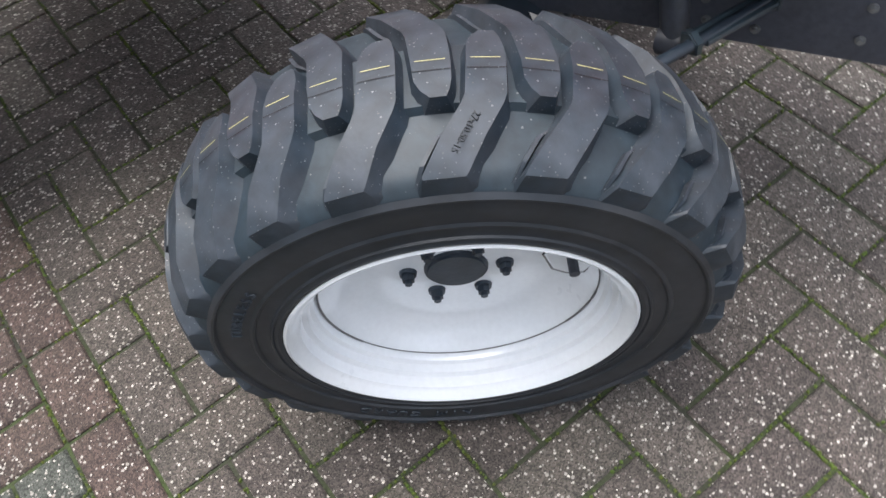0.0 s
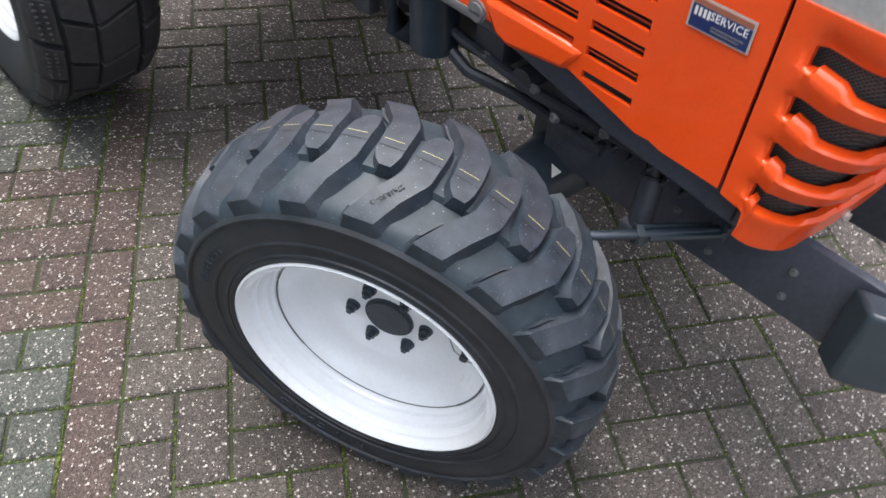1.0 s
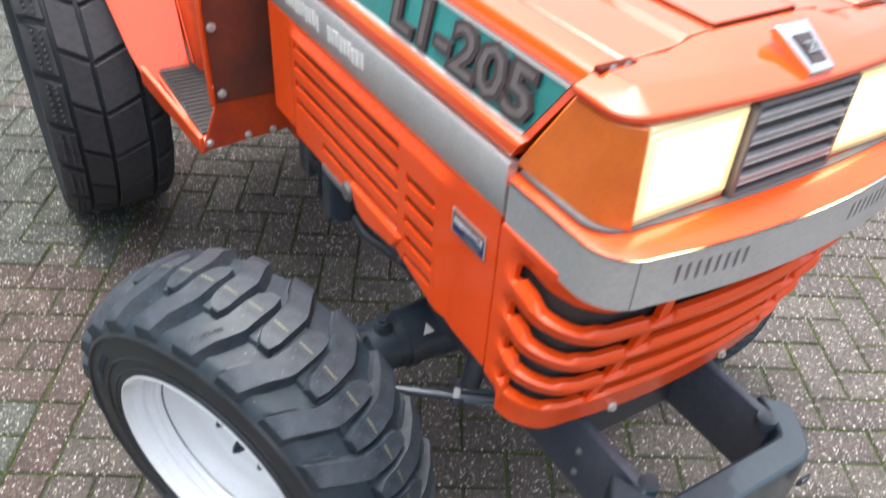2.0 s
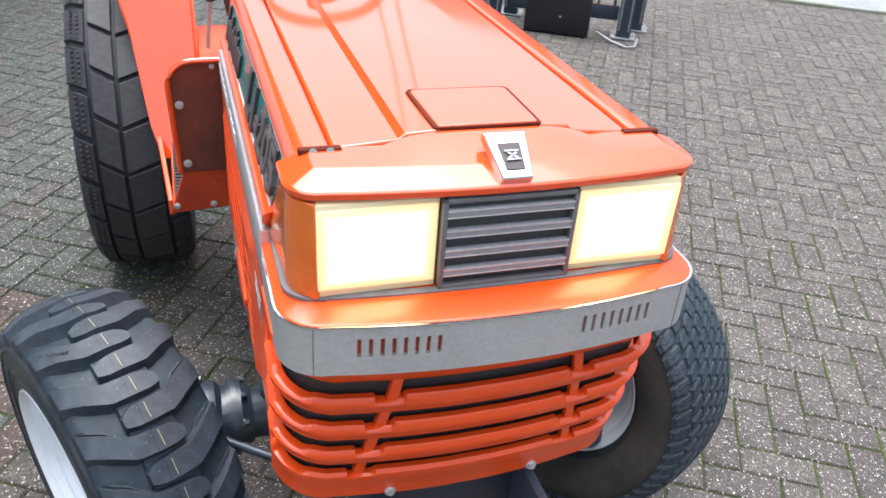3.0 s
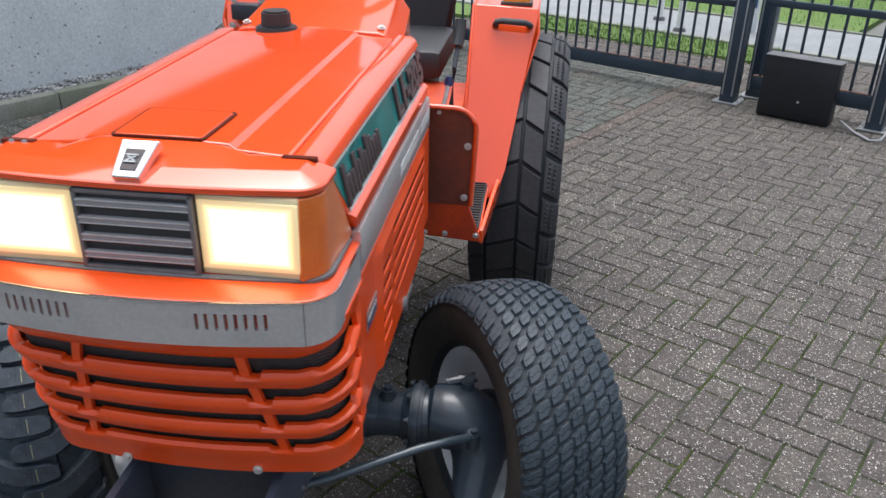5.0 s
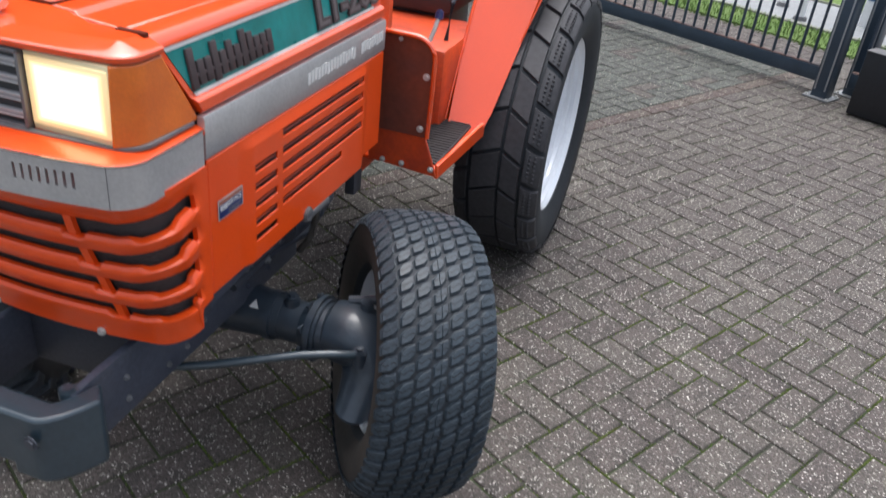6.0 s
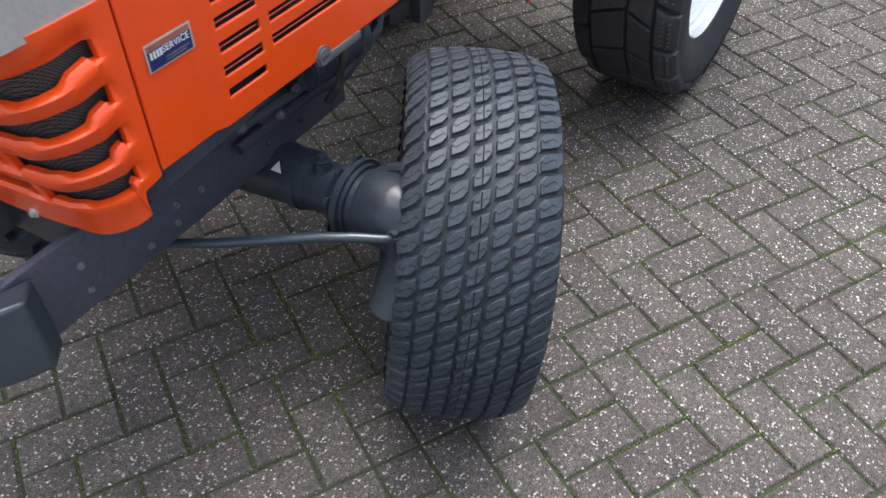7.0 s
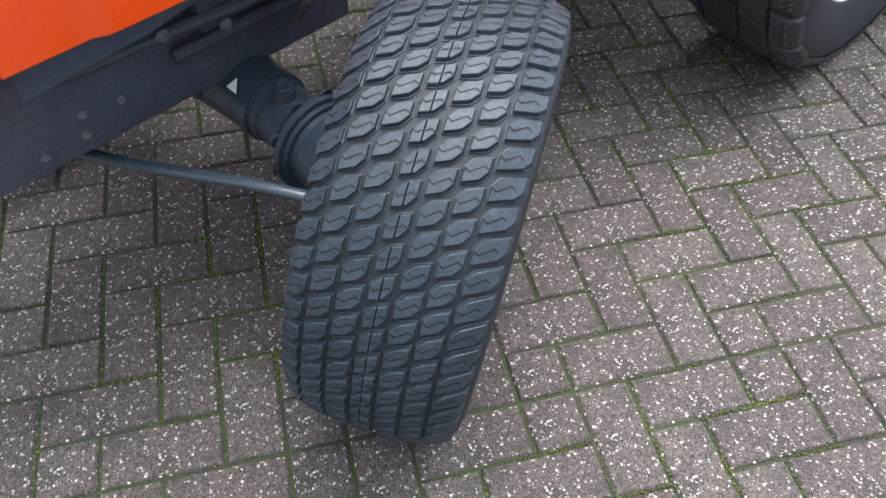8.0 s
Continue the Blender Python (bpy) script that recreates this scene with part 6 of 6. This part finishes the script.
# clutter of pipes and clips along the engine under the flanks
for side in (1, -1):
    clutter = part("engine_side", joined(
        tube([(side * 0.205, 0.50, 0.70), (side * 0.225, 0.30, 0.665), (side * 0.215, 0.12, 0.640), (side * 0.19, -0.05, 0.632), (side * 0.17, -0.22, 0.625)], 0.011),
        tube([(side * 0.19, 0.44, 0.735), (side * 0.20, 0.25, 0.705), (side * 0.195, 0.05, 0.690), (side * 0.19, -0.18, 0.668)], 0.007),
        box(*sorted((side * 0.165, side * 0.222)), 0.20, 0.27, 0.645, 0.715, 0.006), box(*sorted((side * 0.165, side * 0.205)), 0.04, 0.10, 0.61, 0.675, 0.005),
        rod((side * 0.16, 0.15, 0.655), (side * 0.225, 0.15, 0.655), 0.022, seg=12)), BLACKPAINT, tractor, "dark pipes and castings beside the engine")
    for y, z in ((0.235, 0.66), (0.07, 0.625), (0.12, 0.655), (-0.03, 0.655)):
        part("pipe_clip", hexagon_bolt((side * 0.222, y, z), (side, 0, -0.3), 0.007, 0.006), STEEL_DULL, clutter)

# ---- beyond the fence: verge, footpath, lawn, second fence and the neighbours ----
GRASS = surface("lawn", (0.082, 0.150, 0.026), 0.9, second=(0.110, 0.165, 0.040), vary=0.25, grain=60, blotch=1.2, bump=0.25)
BLADE = surface("grass_blades", (0.090, 0.165, 0.028), 0.8, second=(0.115, 0.175, 0.042), vary=0.3, grain=30, blotch=2, bump=0, each="island")
SLAB = surface("pale_concrete_slabs", (0.25, 0.26, 0.265), 0.85, second=(0.205, 0.215, 0.22), vary=0.15, grain=30, blotch=2, bump=0.2)
ASPHALT = surface("worn_asphalt", (0.15, 0.15, 0.145), 0.9, second=(0.12, 0.125, 0.11), vary=0.2, grain=40, blotch=1, bump=0.3)
WHITEPOLE = surface("white_flagpole", (0.75, 0.76, 0.76), 0.4, vary=0.06, bump=0.01)
RENDERED = surface("pale_rendered_wall", (0.62, 0.63, 0.63), 0.8, vary=0.08, grain=30, bump=0.1)
GREYWALL = surface("dark_grey_cladding", (0.10, 0.115, 0.13), 0.6, vary=0.1, grain=20, bump=0.05)
TIMBER = surface("orange_brown_timber", (0.34, 0.16, 0.06), 0.6, vary=0.2, grain=30, bump=0.1)
HEDGE = surface("hedge_leaves", (0.045, 0.085, 0.025), 0.8, second=(0.07, 0.11, 0.035), vary=0.35, grain=40, bump=0, each="island")
SIGNBLUE = surface("blue_sign_face", (0.05, 0.14, 0.28), 0.35, vary=0.2, grain=30, bump=0.02)


def sheet(name, a0, a1, b0, b1, z, material, label, category):
    ob = new(name, mesh_of(box(b0, b1, a0, a1, -0.08, z, 0.0, FLAT), name))
    ob.data.materials.append(material)
    return tagged(ob, label, category, kind="structure")


sheet("verge", 6.45, 7.05, -12, -0.75, 0.012, GRASS, "thin grass verge behind the fence", "grass")
sheet("footpath", 7.15, 8.45, -14, 40, 0.010, SLAB, "pale concrete slab footpath", "footpath")
sheet("lawn", 8.50, 10.95, -14, -0.45, 0.03, GRASS, "short green lawn beyond the footpath", "lawn")
sheet("road", 8.50, 11.3, -0.40, 40, -0.005, ASPHALT, "worn grey asphalt beyond the footpath", "road")
sheet("forecourt", 11.35, 30, -14, 40, 0.006, SLAB, "pale paved forecourt of the neighbour", "forecourt")
edging = thing("edging", "dark concrete edging along the lawn", "kerb", kind="structure")
part("edge_stone", box(-14, -0.45, 10.95, 11.08, -0.05, 0.10, 0.01, FLAT), BLACKPAINT, edging)
part("edge_stone", box(-14, 40, 7.06, 7.14, -0.05, 0.03, 0.008, FLAT), CONCRETE, edging)
part("edge_stone", box(-14, 40, 8.46, 8.50, -0.05, 0.03, 0.004, FLAT), CONCRETE, edging)

g, tips = random.Random(9), bmesh.new()
for _ in range(9000):
    a, b = (g.uniform(6.35, 7.05), g.uniform(-4, -0.70)) if g.random() < 0.30 else (g.uniform(8.5, 10.95), g.uniform(-7, -0.45))
    p, t, h = yard(a, b, 0.0), g.uniform(0, 6.28), g.uniform(0.03, 0.075)
    d, lean = Vector((math.cos(t), math.sin(t), 0)), Vector((g.uniform(-0.03, 0.03), g.uniform(-0.03, 0.03), 0))
    tips.faces.new([tips.verts.new(q) for q in (p - d * 0.006, p + d * 0.006, p + lean + Vector((0, 0, h)))])
blades = new("grass", mesh_of(tips, "grass", smooth=False))
blades.data.materials.append(BLADE)
tagged(blades, "short green grass blades on verge and lawn", "grass", kind="stuff")

for a, b, h in ((7.30, -1.92, 6.0), (7.75, -2.35, 6.0), (8.7, -5.2, 6.0)):
    pole = thing("flagpole", "white painted metal flagpole on the verge", "flagpole", "flagpoles", at=Matrix.Translation(yard(a, b)))
    part("shaft", rod((0, 0, 0), (0, 0, h), 0.038, 0.028), WHITEPOLE, pole)
    part("foot", rod((0, 0, 0), (0, 0, 0.05), 0.07, 0.06, bevel=0.006), GREYTRIM, pole)
sign = thing("notice_board", "small blue and white notice board on a pale post", "sign", at=yard_pose(7.8, -1.42))
part("post", box(-0.13, 0.13, -0.03, 0.03, 0, 0.72, 0.008), WHITEPOLE, sign)
part("panel", box(-0.11, 0.11, -0.037, -0.029, 0.26, 0.69, 0.002), SIGNBLUE, sign, "blue printed panel")
part("print", joined(*[box(-0.09, 0.09 - 0.03 * (i % 3), -0.040, -0.036, 0.62 - i * 0.06, 0.635 - i * 0.06) for i in range(5)]), WHITELINE, sign)


def far_fence(name, b0, b1, a, top, label, step=0.11):
    f = thing(name, label, "fence", at=yard_pose(a, 0))
    for z in (0.12, top - 0.08):
        part("rail", box(b0, b1, -0.02, 0.02, z, z + 0.06, 0.003), GATE, f)
    for i in range(int((b1 - b0) / step)):
        part("picket", picket(Vector((b0 + 0.04 + i * step, 0, 0.12)), top - 0.05, 0.009), GATE, f)
    return f


far_fence("far_fence", -7.5, -3.3, 11.15, 1.15, "low black picket fence along the lawn", 0.16)
far_fence("far_gate", -3.1, -0.75, 11.25, 1.75, "tall blue-black steel gate across the neighbour's entrance")
for b in (-3.2, -0.66, -0.45):
    gate_post("gate_post", yard(11.2, b), 1.85, "tall blue-black gate post of the neighbour")

# a flat trailer with a loading ramp and an orange machine on it
trailer = thing("trailer", "dark flat trailer with a loading ramp behind the lawn", "trailer", at=yard_pose(12.0, -6.2))
part("deck", box(-2.2, 1.6, -0.8, 0.8, 0.42, 0.52, 0.01), BLACKPAINT, trailer)
part("ramp", sweep([[(1.6, y, 0.52), (2.9, y, 0.08), (2.9, y, 0.02), (1.6, y, 0.42)] for y in (-0.7, 0.7)]), GREYWALL, trailer, "grey loading ramp")
for x in (-1.3, -0.6):
    for y in (-0.8, 0.8):
        part("wheel", rod((x, y - 0.09, 0.30), (x, y + 0.09, 0.30), 0.30, seg=24, bevel=0.03), RUBBER_DARK_AND_SHADE, trailer)
machine = thing("far_tractor", "small orange tractor parked on the trailer", "tractor", at=yard_pose(12.0, -7.0, 0.52))
part("body", box(-0.5, 0.7, -0.25, 0.25, 0.5, 0.95, 0.05), ORANGE, machine)
part("cabin", box(-0.7, -0.2, -0.4, 0.4, 0.6, 1.25, 0.05), VINYL, machine)
for x, r in ((-0.55, 0.48), (0.5, 0.32)):
    for y in (-0.45, 0.45):
        w = part("wheel", rod((x, y - 0.1, r), (x, y + 0.1, r), r, seg=28, bevel=0.04), RUBBER_DARK_AND_SHADE, machine)
        part("rim", rod((x, y - 0.11, r), (x, y + 0.11, r), r * 0.55, seg=24, bevel=0.01), ORANGE, w)

# neighbour's building and a hedge
house = thing("neighbour_building", "low pale commercial building with grey cladding and timber column", "building", at=yard_pose(14.1, 0))
part("wall", box(-3.2, 30.0, 0.0, 8.0, 0, 0.42, 0.01), RENDERED, house)
part("cladding", box(-3.2, 30.0, 0.05, 8.0, 0.42, 4.2, 0.01), GREYWALL, house)
part("white_bay", box(0.14, 10.0, -0.10, 0.04, 0.0, 3.8, 0.01), RENDERED, house)
for x in (-0.10, 0.92, 1.94):
    part("column", box(x, x + 0.22, -0.32, -0.12, 0, 4.0, 0.01), TIMBER, house, "orange-brown timber column")
for i in range(6):
    w = part("window", box(0.20 + i * 1.02, 0.84 + i * 1.02, -0.13, -0.09, 0.36, 0.72, 0.004), GREYWALL, house)
    part("pane", box(0.24 + i * 1.02, 0.80 + i * 1.02, -0.14, -0.12, 0.40, 0.68, 0.002), VINYL, w)
leaves = bmesh.new()
for _ in range(7000):
    b, x, z = g.uniform(-14, -4.2), g.uniform(-0.6, 0.6), g.uniform(0.02, 1.6) + 0.15 * math.sin(g.uniform(0, 6))
    c, n = yard(13.6 + x, b, z), Vector((g.gauss(0, 1), g.gauss(0, 1), g.gauss(0, 1))).normalized()
    s = n.orthogonal().normalized() * g.uniform(0.05, 0.10)
    o = n.cross(s) * 0.6
    leaves.faces.new([leaves.verts.new(q) for q in (c - s, c - o, c + s, c + o)])
hedge = new("hedge", mesh_of(leaves, "hedge", smooth=False))
hedge.data.materials.append(HEDGE)
tagged(hedge, "dense green hedge behind the trailer", "hedge", kind="stuff")

# ---- the nearest paving bricks, each a piece of its own ----
for far, n, colour, m in BRICK_OBJECTS:
    ob = new("brick", shapes[n, colour])
    ob.parent = pavement
    ob.matrix_world = m
